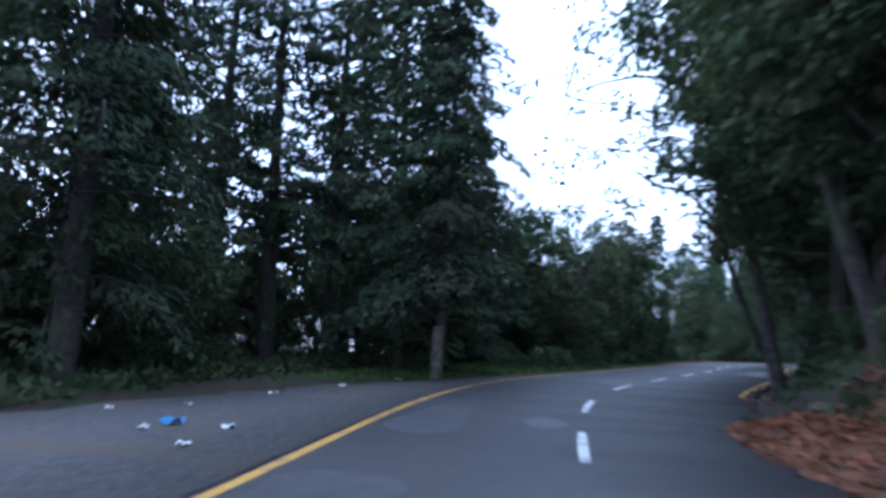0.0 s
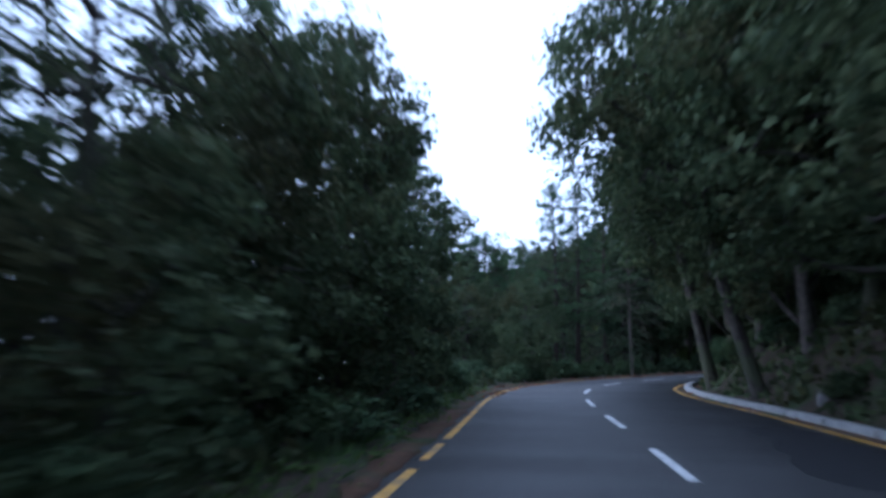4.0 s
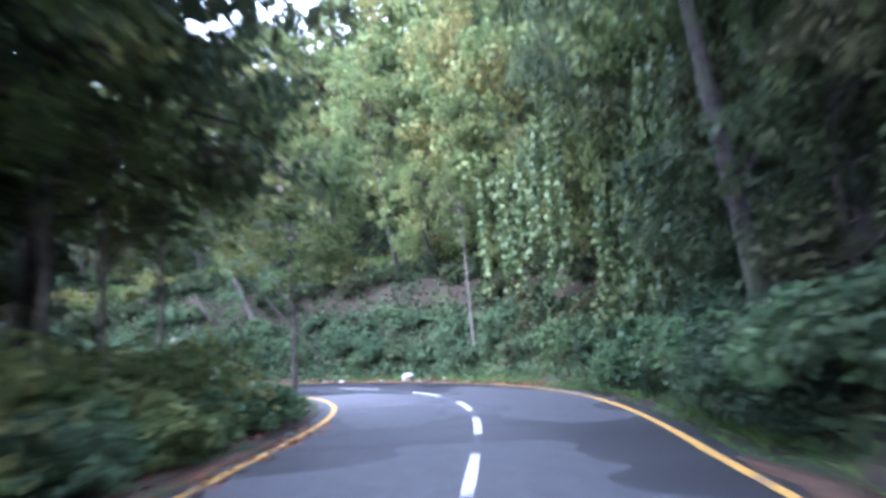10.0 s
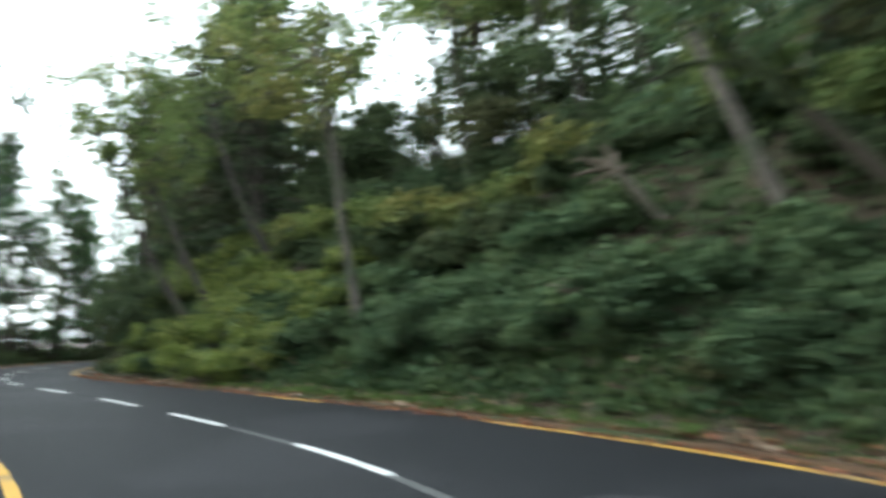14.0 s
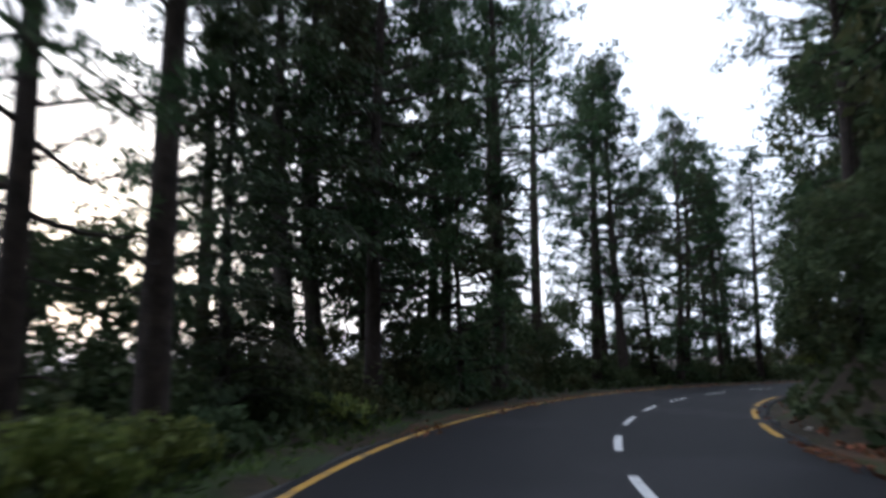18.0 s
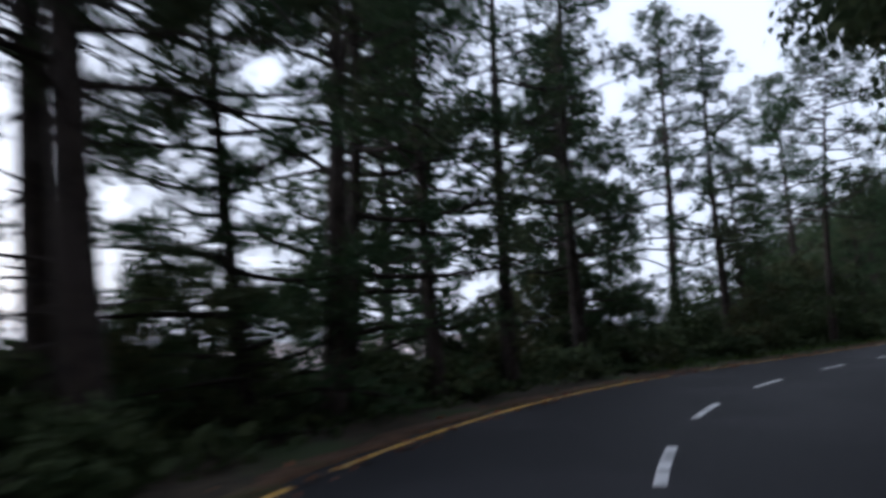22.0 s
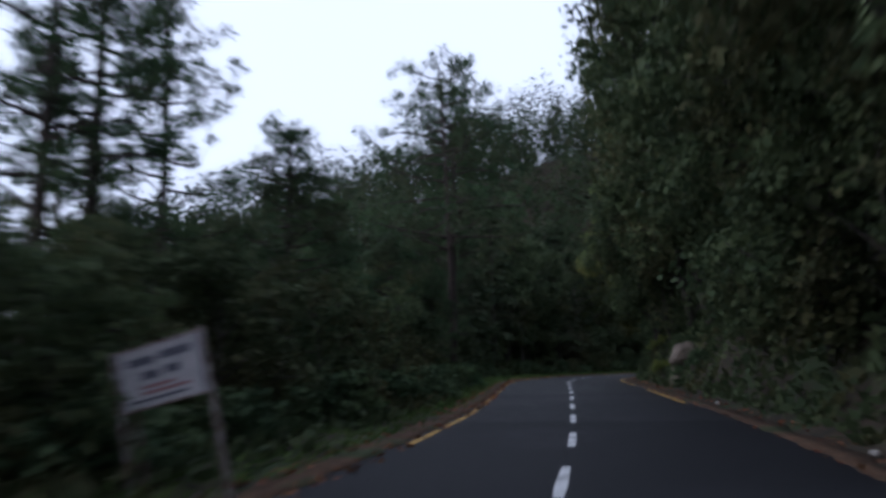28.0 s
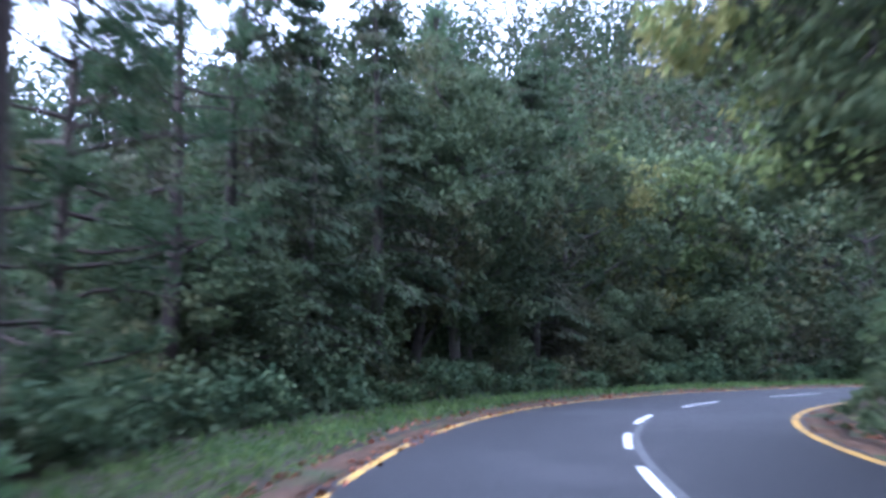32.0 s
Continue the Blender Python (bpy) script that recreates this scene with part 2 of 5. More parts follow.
_s = np.arange(0, ROAD_END, STEP)
_easing = (_s >= 133) & (_s < 143)  # the longer, straighter stretch behind the hairpin
_step = np.where(_easing, 1.12, 1.0) * STEP
_turn = -0.05464 + np.cumsum(np.interp(_s, np.arange(len(BENDS)) * BEND_EVERY, BENDS) + np.where(_easing, 0.02094, 0.0)) * STEP
_x = 11.214 + np.cumsum(-np.sin(_turn) * _step)
_y = -7.321 + np.cumsum(np.cos(_turn) * _step)
_back = np.arange(-LEAD, 0, STEP)
_turn = np.r_[np.full(len(_back), _turn[0]), _turn]
_x = np.r_[_x[0] - np.sin(_turn[0]) * _back, _x]
_y = np.r_[_y[0] + np.cos(_turn[0]) * _back, _y]
_s = np.r_[_back, _s]


def left_half(s):
    return np.interp(s, np.linspace(0, 329.5, len(HALF_LEFT)), HALF_LEFT)


def right_half(s):
    return np.interp(s, np.linspace(0, 329.5, len(HALF_RIGHT)), HALF_RIGHT)


def along(s, d):
    """The place s metres along the road and d metres left of its middle."""
    x, y, a = np.interp(s, _s, _x), np.interp(s, _s, _y), np.interp(s, _s, _turn)
    return x - d * np.cos(a), y - d * np.sin(a), a


def on_road(x, y):
    """Distance along the road and to the left of its middle, for arrays of places."""
    x, y = np.atleast_1d(x).astype(float), np.atleast_1d(y).astype(float)
    s, d = np.empty_like(x), np.empty_like(x)
    for i in range(0, len(x), 4000):
        q = slice(i, i + 4000)
        far = (x[q, None] - _x) ** 2 + (y[q, None] - _y) ** 2
        j = far.argmin(1)
        s[q] = _s[j]
        side = -(x[q] - _x[j]) * np.cos(_turn[j]) - (y[q] - _y[j]) * np.sin(_turn[j])
        d[q] = np.sqrt(far[np.arange(len(j)), j]) * np.where(side >= 0, 1, -1)
    return s, d


def waves(x, y, size, seed=0.0):
    """A smooth unevenness between -1 and 1."""
    x, y = x / size + seed * 3.7, y / size - seed * 1.9
    return (np.sin(x * 1.3 + 1.7 * np.sin(y * 0.9)) + np.sin(y * 1.7 - 1.1 * np.sin(x * 1.2 + 2)) + np.sin((x + y) * 2.3 + 1.3)) / 3


# height and breadth of the cut bank on the hill side, and the level strip on the valley side, along the road
BANK_AT = [-30, 20, 45, 62, 80, 95, 108, 122, 132, 142, 152, 175, 190, 215, 235, 250, 330]
BANK_HIGH = [2.0, 2.0, 2.2, 1.2, 1.4, 1.2, 4.4, 5.4, 5.2, 4.8, 2.8, 2.0, 2.6, 2.2, 2.4, 2.0, 2.0]
HILL_AT = [-30, 60, 90, 104, 113, 119, 124, 132, 150, 330]
HILL = [0.5, 0.5, 0.6, 0.8, 0.95, 0.85, 0.3, 0.25, 0.5, 0.62]
SHELF_AT = [-30, 0, 12, 28, 60, 90, 125, 150, 195, 215, 240, 260, 330]
SHELF = [14.0, 14.0, 12.0, 8.0, 5.0, 7.0, 4.0, 2.5, 2.5, 3.5, 4.0, 45.0, 60.0]


def ground(x, y):
    """The height of the ground at arrays of places."""
    x, y = np.atleast_1d(x).astype(float), np.atleast_1d(y).astype(float)
    s, d = on_road(x, y)
    up = np.maximum(-d - right_half(s) - 1.0, 0)
    high = np.interp(s, BANK_AT, BANK_HIGH)
    u = np.clip(up / (0.75 * high), 0, 1)
    cut = np.interp(s, [100, 107, 138, 149], [0, 1, 1, 0])  # the hairpin's bank: a slope, a steep bare face and a lip
    wavy = up * (1 + 0.22 * waves(x, y, 3.0, 2.0) + 0.1 * waves(x, y, 1.2, 5.0))
    steep = high / 5 * np.interp(wavy, [0, 0.5, 3.2, 3.7, 4.4], [0, 0.35, 3.3, 4.4, 4.9])
    bank = cut * steep + (1 - cut) * high * u * u * (3 - 2 * u)
    z = bank + np.interp(s, HILL_AT, HILL) * np.clip(up - 0.75 * high - 0.5 * cut, 0, 130) + 0.12 * waves(x, y, 1.1) * np.clip(up / 2, 0, 1) + 0.5 * waves(x, y, 6.0) * np.clip(up / 8, 0, 1)
    down = np.maximum(d - left_half(s) - np.interp(s, SHELF_AT, SHELF), 0)
    z -= 0.42 * down * np.clip(down / 4, 0, 1) + np.where(down > 0, 0.4 * waves(x, y, 5.0) * np.clip(down / 6, 0, 1), 0)
    z = np.maximum(z, -75 + 3 * waves(x, y, 60.0))
    off = np.abs(d) - 3
    z += (42 * np.exp(-((x - 168) ** 2 + (y - 300) ** 2) / 5000) + 12 * np.exp(-((x - 110) ** 2 + (y - 322) ** 2) / 2600)) * np.clip((off - 14) / 30, 0, 1)  # the hill ahead
    edge = np.maximum(d - left_half(s), -d - right_half(s))
    shoulder = np.where((d > 0) & (s < 26.5), np.interp(s, [-28, 7, 12, 16, 19, 23], [5.4, 4.7, 3.3, 2.3, 1.0, 0.55]), 0.55)
    z += np.where(edge < shoulder, -0.14, 0.03 + 0.04 * waves(x, y, 0.9))
    return z


# ---- mesh helpers ----


def mesh(name, verts, faces, mats, smooth=False, index=None):
    """A mesh from arrays: faces all of one corner count."""
    verts, faces = np.asarray(verts, np.float32), np.asarray(faces, np.int32)
    me = bpy.data.meshes.new(name)
    me.vertices.add(len(verts))
    me.vertices.foreach_set("co", verts.ravel())
    n, k = faces.shape
    me.loops.add(n * k)
    me.loops.foreach_set("vertex_index", faces.ravel())
    me.polygons.add(n)
    me.polygons.foreach_set("loop_start", np.arange(0, n * k, k, dtype=np.int32))
    if index is not None:
        me.polygons.foreach_set("material_index", np.asarray(index, np.int32))
    for m in mats:
        me.materials.append(m)
    me.update(calc_edges=True)
    me.validate()
    if smooth:
        me.polygons.foreach_set("use_smooth", np.ones(n, bool))
    return me


def sheet(name, grid, mat, smooth=True):
    """A mesh from a grid of places, rows x columns x 3."""
    r, c, _ = grid.shape
    i = (np.arange(r - 1)[:, None] * c + np.arange(c - 1)).ravel()
    return mesh(name, grid.reshape(-1, 3), np.stack([i, i + 1, i + c + 1, i + c], 1), [mat], smooth)


def ribbon(name, s, inner, outer, z, mat, thick=0.0):
    """A strip along the road between two distances from its middle (arrays over s), with sides if it has thickness."""
    rows = [(inner, z - thick), (inner, z), (outer, z), (outer, z - thick)] if thick else [(inner, z), (outer, z)]
    g = []
    for d, h in rows:
        x, y, _ = along(s, d)
        g.append(np.stack([x, y, np.broadcast_to(h, x.shape)], -1))
    return sheet(name, np.stack(g, 1), mat, smooth=False)


def tube(path, radii, sides=7):
    """Vertices and faces of a tapering tube along a path."""
    path = np.asarray(path, float)
    way = np.gradient(path, axis=0)
    way /= np.linalg.norm(way, axis=1)[:, None] + 1e-9
    ref = np.where(abs(way[:, 2:3]) > 0.9, [[1.0, 0, 0]], [[0, 0, 1.0]])
    u = np.cross(way, ref)
    u /= np.linalg.norm(u, axis=1)[:, None] + 1e-9
    v = np.cross(way, u)
    a = np.linspace(0, 2 * np.pi, sides, endpoint=False)
    ring = path[:, None] + np.asarray(radii)[:, None, None] * (np.cos(a)[None, :, None] * u[:, None] + np.sin(a)[None, :, None] * v[:, None])
    n = len(path)
    i, j = np.meshgrid(np.arange(n - 1), np.arange(sides), indexing="ij")
    k = (j + 1) % sides
    faces = np.stack([i * sides + j, i * sides + k, (i + 1) * sides + k, (i + 1) * sides + j], -1).reshape(-1, 4)
    return ring.reshape(-1, 3), faces


def joined(pieces):
    """Several (verts, faces) as one."""
    vs, fs, n = [], [], 0
    for v, f in pieces:
        vs.append(v)
        fs.append(f + n)
        n += len(v)
    return np.concatenate(vs), np.concatenate(fs)


def leaves(places, ways, length, breadth, rng, droop=0.0, fold=0.25, facing=None):
    """A folded leaf of four corners at each place, pointing the given way; facing: the way its upper side looks."""
    n = len(places)
    ways = ways + np.array([0, 0, -droop])
    ways = ways / (np.linalg.norm(ways, axis=1)[:, None] + 1e-9)
    side = np.cross(ways, rng.normal(size=(n, 3)) if facing is None else facing)
    side /= np.linalg.norm(side, axis=1)[:, None] + 1e-9
    up = np.cross(side, ways)
    size = rng.uniform(0.65, 1.3, (n, 1))
    l, b = length * size, breadth * size
    mid = places + ways * l * 0.45 + up * l * fold * 0.4
    v = np.stack([places, mid + side * b / 2, places + ways * l, mid - side * b / 2], 1)
    i = np.arange(n)[:, None] * 4
    return v.reshape(-1, 3), i + np.array([[0, 1, 2, 3]])


def puffs(centres, radii, per, leaf, rng, flat=0.72, shell=0.35, droop=0.4, aspect=0.62, rough=0.55):
    """Close tufts of leaves: rounded clumps whose leaves lie outward on one another like scales."""
    q, r = np.repeat(centres, per, axis=0), np.repeat(np.asarray(radii), per)[:, None]
    n = len(q)
    u = rng.normal(size=(n, 3))
    u /= np.linalg.norm(u, axis=1)[:, None]
    place = q + u * r * rng.uniform(shell, 1.0, (n, 1)) ** 0.7 * np.array([1, 1, flat])
    facing = u + rough * rng.normal(size=(n, 3)) + np.array([0, 0, 0.3])
    way = np.cross(facing, rng.normal(size=(n, 3)))
    way /= np.linalg.norm(way, axis=1)[:, None] + 1e-9
    return leaves(place - way * leaf * 0.4, way + 0.35 * u, leaf, leaf * aspect, rng, droop, 0.2, facing)


def part(name, me, parent, label=""):
    ob = new(name, me)
    ob.parent = parent
    return tagged(ob, label) if label else ob


def thing(name, x, y, z, turn=0.0, size=1.0, lean=(0.0, 0.0), label="", category="", group="", kind=""):
    """An Empty at a thing's base."""
    ob = new(name)
    ob.empty_display_size = 0.2
    ob.matrix_basis = Matrix.LocRotScale((x, y, z), Euler((radians(lean[0]), radians(lean[1]), turn)), (size,) * 3 if isinstance(size, (int, float)) else size)
    return tagged(ob, label, category, group, kind)


# ---- ground: one sheet, fine near the road and coarse towards the horizon ----
def spaced(a, b, fine0, fine1, fine, coarse):
    return np.r_[np.arange(a, fine0, coarse), np.arange(fine0, fine1, fine), np.arange(fine1, b + coarse, coarse)]


gx = np.r_[-2400.0, -1200.0, -600.0, spaced(-300, 420, -25, 160, 1.1, 12.0), 800.0, 1400.0, 2600.0]
gx = np.sort(np.r_[gx, gx[(gx > 54) & (gx < 80)] + 0.55])
gy = np.r_[-2400.0, -1200.0, -600.0, spaced(-320, 560, -45, 262, 1.1, 12.0), 900.0, 1500.0, 2600.0]
gy = np.sort(np.r_[gy, gy[(gy > 72) & (gy < 124)] + 0.55])
GX, GY = np.meshgrid(gx, gy, indexing="ij")
GZ = ground(GX.ravel(), GY.ravel()).reshape(GX.shape)
tagged(new("ground", sheet("ground", np.stack([GX, GY, GZ], -1), EARTH)), "dark forest soil with fallen leaves and grass on a hillside", "ground", kind="structure")

# ---- road ----
rs = np.arange(-LEAD, ROAD_END - 1, 0.5)
ragged_l = 0.3 + 0.1 * waves(rs, rs * 0, 0.8) + 0.08 * waves(rs, rs * 0, 0.23, 2)
ragged_r = 0.3 + 0.1 * waves(rs, rs * 0, 0.7, 5) + 0.08 * waves(rs, rs * 0, 0.27, 7)
road = tagged(new("road", ribbon("road", rs, left_half(rs) + ragged_l, -right_half(rs) - ragged_r, 0.0, ASPHALT, 0.22)), "worn grey asphalt mountain road with patched lighter areas", "road", kind="structure")

# darker strips over the road from 111 m on, in three tones
for s0, s1, layer in ((111, 233, DARKEST_ROAD), (233, 246, DARK_ROAD), (246, ROAD_END - 1, GREY_ROAD)):
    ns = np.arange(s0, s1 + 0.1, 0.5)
    part("darker_surface", ribbon("darker_surface", ns, left_half(ns) + 0.22, -right_half(ns) - 0.22, 0.0012, layer), road, "darker layer of asphalt")


def line_piece(name, s0, s1, d, breadth, mat, z=0.004, label=""):
    s = np.linspace(s0, s1, max(3, int((s1 - s0) / 0.6) + 1))
    dd = d(s) if callable(d) else np.full(len(s), d)
    b = breadth * (1 + 0.12 * waves(s, s * 0, 0.2, d(0) if callable(d) else d))
    b[[0, -1]] *= 0.9
    return part(name, ribbon(name, s, dd + b / 2, dd - b / 2, z, mat), road, label)


DASHES = [-9.0, -3.0, 2.4, 7.6, 13.4, 20.3, 26.0, 32.0, 38.0, 43.6, 49.0, 55.0, 61.0, 66.7, 72.5, 77.8, 82.6, 87.2, 92.2, 97.0, 101.3, 106.5, 112.0, 117.2, 122.8, 128.3, 133.2, 138.6, 144.0, 148.6, 153.0, 157.2, 161.6, 166.5, 171.2, 176.0, 181.4, 187.0, 192.6, 197.8, 203.0, 209.0, 214.4, 219.2, 223.8, 228.2, 232.6, 237.0, 241.4, 245.8, 250.0, 254.4, 258.8, 262.8, 266.9, 272.0, 278.0, 284.0]


def middle_line(s):
    return np.interp(s, [180, 195, 235, 262, 280], [0.0, 0.1, 0.14, 0.16, 0.15])


for s0 in DASHES:
    line_piece("centre_dash", s0, s0 + (2.2 if 140 < s0 < 270 else 2.7), middle_line, 0.13, WHITE, label="white centre line dash")
for s0, s1 in ((96, 128), (256, 268)):
    line_piece("old_centre_line", s0, s1, 0.02, 0.12, FADED, 0.002, "worn ghost of an older centre line")
EDGE_GAPS_LEFT = [(38.5, 39.3), (41, 41.6), (59, 60), (66, 66.8), (128, 128.4), (171, 171.8), (185, 187), (213, 228.5), (231, 231.6), (238, 238.8), (246, 246.8), (249, 250.3), (253, 254), (259, 259.6), (263, 264.5)]
EDGE_GAPS_RIGHT = [(-10, 9), (9.6, 21), (57, 58), (87.5, 88.4), (90, 90.8), (126, 131), (134, 151), (154, 155.2), (159, 160), (166, 172), (189, 190), (196, 197.5), (201, 203), (215, 239), (248.5, 253), (257, 258)]
for half, sign, gaps in ((left_half, 1, EDGE_GAPS_LEFT), (right_half, -1, EDGE_GAPS_RIGHT)):
    s0 = -LEAD + 1
    for a, b in gaps + [(ROAD_END - 3, ROAD_END)]:
        if a - s0 > 0.3:
            line_piece("edge_line", s0, a, lambda s, half=half, sign=sign: sign * half(s), 0.13, YELLOW, label="worn yellow edge line")
        s0 = b

# ---- plants: each kind's meshes are made once ----
def unit(n, rng):
    v = rng.normal(size=(n, 3))
    return v / np.linalg.norm(v, axis=1)[:, None]


def bent(a, b, rng, n=6, bow=0.08):
    t = np.linspace(0, 1, n)[:, None]
    a, b = np.asarray(a, float), np.asarray(b, float)
    off = rng.normal(size=3) * bow * np.linalg.norm(b - a)
    return a + (b - a) * t + off * np.sin(np.pi * t)


def broadleaf(seed, high, wide, clear, lobes, clumps, per, leaf, leaf_mat, bark, trunk_r=0.17, inner=520, clump_r=0.5, name="broadleaf"):
    """Trunk with limbs, each limb carrying a rounded mass of leaf tufts; together an uneven crown with gaps."""
    rng = np.random.default_rng(seed)
    top = np.array([rng.normal() * 0.3, rng.normal() * 0.3, high * 0.82])
    trunk = bent((0, 0, -0.6), top, rng, 10, 0.035)
    t = np.linspace(0, 1, 10)
    wood = [tube(trunk, trunk_r * (1.05 - 0.85 * t) * (1 + 0.5 * np.exp(-t * 14)), 8)]
    middle = np.array([0, 0, high * (1 + clear) / 2])
    half = np.array([wide, wide, high * (1 - clear) / 2])
    centres, radii, masses, mass_r = [], [], [], []
    for k in range(lobes):
        h = -0.85 + 1.72 * (k + 0.5) / lobes
        ang = k * 2.4 + rng.normal() * 0.35
        out = math.sqrt(max(0.0, 1 - h * h)) * rng.uniform(0.5, 0.78)
        c = middle + half * np.array([math.cos(ang) * out, math.sin(ang) * out, h * 0.8])
        r = wide * rng.uniform(0.3, 0.46) * (1.0 - 0.25 * max(h, 0))
        a = trunk[int(np.clip((c[2] - 0.2 * wide) / (high * 0.82), 0.15, 0.95) * 9)]
        wood.append(tube(bent(a, c, rng, 6, 0.1), trunk_r * 0.42 * np.linspace(1, 0.2, 6), 5))
        u = unit(clumps, rng) + 0.55 * (c - middle) / half + np.array([0, 0, 0.15])
        u /= np.linalg.norm(u, axis=1)[:, None]
        centres.append(c + u * r * rng.uniform(0.6, 1.08, (clumps, 1)) * np.array([1, 1, 0.9]))
        radii.append(rng.uniform(0.6, 1.15, clumps) * clump_r * wide / 3.1)
        masses.append(c)
        mass_r.append(r * 0.85)
        for i in range(0, clumps, 5):
            wood.append(tube(bent(c, centres[-1][i], rng, 3, 0.1), np.linspace(0.03, 0.01, 3), 3))
    pieces = [puffs(np.concatenate(centres), np.concatenate(radii), per, leaf, rng)]
    if inner:
        pieces.append(puffs(np.array(masses), np.array(mass_r), max(1, inner // lobes), 0.34 * wide / 3.1, rng, 0.9, 0.1, 0.2, 0.7))
    return mesh(name + "_trunk", *joined(wood), [bark], True), mesh(name + "_crown", *joined(pieces), [leaf_mat])


def conifer(seed, high, wide, clear, limbs, per, spray, trunk_r=0.2):
    """A dark evergreen with layered, drooping limbs nearly to the ground, fringed with hanging sprays."""
    rng = np.random.default_rng(seed)
    trunk = bent((0, 0, -0.6), (rng.normal() * 0.15, rng.normal() * 0.15, high), rng, 10, 0.012)
    wood = [tube(trunk, trunk_r * np.linspace(1.1, 0.08, 10) * (high / 14), 8)]
    place, way, facing = [], [], []
    for k in range(limbs):
        f = clear + (1 - clear) * (k + rng.uniform(0, 1)) / limbs
        a = np.array([0, 0, f * high])
        ang = k * 2.4 + rng.normal() * 0.4
        reach = wide * (1 - f) ** 0.75 * rng.uniform(0.5, 1.15) + 0.35
        b = a + np.array([np.cos(ang) * reach, np.sin(ang) * reach, -0.16 * reach + rng.normal() * 0.15])
        p = bent(a, b, rng, 5, 0.05)
        p[:, 2] += 0.3 * reach * np.sin(np.pi * np.linspace(0, 1, 5)) * 0.5
        wood.append(tube(p, 0.045 * np.linspace(1, 0.2, 5), 3))
        t = rng.uniform(0.1, 1.0, per) ** 0.75
        base = np.stack([np.interp(t, np.linspace(0, 1, 5), p[:, i]) for i in range(3)], 1)
        ahead = (b - a) / reach
        across = np.array([-ahead[1], ahead[0], 0.0])
        off = rng.uniform(-1, 1, (per, 1)) * (0.2 + 0.32 * reach * (1.05 - t[:, None]))
        place.append(base + across * off + np.stack([rng.normal(size=per) * 0.06, rng.normal(size=per) * 0.06, -0.12 * np.abs(off[:, 0]) - rng.uniform(0, 0.22, per)], 1))
        way.append(ahead * 0.7 + across * np.sign(off) * 0.6 + rng.normal(size=(per, 3)) * 0.25 + np.array([0, 0, -0.45]))
        facing.append(np.array([0, 0, 0.8]) + ahead * 0.5 + rng.normal(size=(per, 3)) * 0.5)
    lv, lf = leaves(np.concatenate(place), np.concatenate(way), spray, spray * 0.34, rng, 0.1, 0.15, np.concatenate(facing))
    return mesh("conifer_trunk", *joined(wood), [BARK], True), mesh("conifer_crown", lv, lf, [CONIFER])


def pine(seed, high, wide, clear, limbs, tufts, needles, length=0.24, breadth=0.05, puff=0.36, rise=0.3, dome=0.0, stout=1.0):
    """A tall pine: a stout trunk, bare below with dead stubs, and rising limbs that end in dense tufts of needles."""
    rng = np.random.default_rng(seed)
    trunk = bent((0, 0, -1.0), (rng.normal() * 0.4, rng.normal() * 0.4, high), rng, 12, 0.012)
    wood = [tube(trunk, stout * 0.25 * np.linspace(1.1, 0.15, 12) * (high / 18) * (1 + 0.35 * np.exp(-np.linspace(0, 1, 12) * 14)), 9)]
    tips, sizes = [], []
    for k in range(limbs):
        f = clear + (0.99 - clear) * ((k + rng.uniform(0, 1)) / limbs)
        a = np.array([np.interp(f, np.linspace(-0.05, 1, 12), trunk[:, i]) for i in range(3)])
        ang = k * 2.4 + rng.normal() * 0.5
        rel = (f - clear) / (1 - clear)
        shape = 0.5 + 0.5 * np.sin(np.pi * min(1, rel * 1.2 + 0.2))
        shape = (1 - dome) * shape * (1 - rel**3) + dome * math.sqrt(max(0.03, 1 - rel * rel))
        reach = wide * shape * rng.uniform(0.6, 1.12) + 0.3
        b = a + np.array([np.cos(ang) * reach, np.sin(ang) * reach, reach * rng.uniform(-0.1, rise + 0.15)])
        p = bent(a, b, rng, 6, 0.08)
        wood.append(tube(p, 0.055 * np.linspace(1, 0.25, 6), 4))
        for i in range(tufts):
            t = 1.0 if i == 0 else rng.uniform(0.3, 1.0) ** 0.7
            base = np.array([np.interp(t, np.linspace(0, 1, 6), p[:, j]) for j in range(3)])
            tip = base + rng.normal(size=3) * np.array([0.42, 0.42, 0.2]) * wide / 3 + np.array([0, 0, 0.15])
            if i % 2:
                wood.append(tube(np.stack([base, (base + tip) / 2, tip]), np.array([0.02, 0.015, 0.01]), 3))
            tips.append(tip)
            sizes.append(puff * rng.uniform(0.6, 1.2))
    for k in range(9):
        f = clear * rng.uniform(0.35, 1.0)
        a = np.array([np.interp(f, np.linspace(-0.05, 1, 12), trunk[:, i]) for i in range(3)])
        ang = rng.uniform(0, 6.28)
        wood.append(tube(bent(a, a + np.array([np.cos(ang), np.sin(ang), rng.uniform(-0.3, 0.3)]) * rng.uniform(0.5, 1.6), rng, 4, 0.1), np.linspace(0.03, 0.01, 4), 3))
    q, r = np.repeat(np.array(tips), needles, axis=0), np.repeat(np.array(sizes), needles)[:, None]
    u = unit(len(q), rng) + np.array([0, 0, 0.25])
    lv, lf = leaves(q + u * (r - 0.6 * length) * rng.uniform(0.1, 1, (len(q), 1)) * np.array([1, 1, 0.75]), u + 0.35 * rng.normal(size=u.shape), length, breadth, rng, 0.0, 0.1)
    return mesh("pine_trunk", *joined(wood), [PINE_BARK], True), mesh("pine_crown", lv, lf, [NEEDLE])


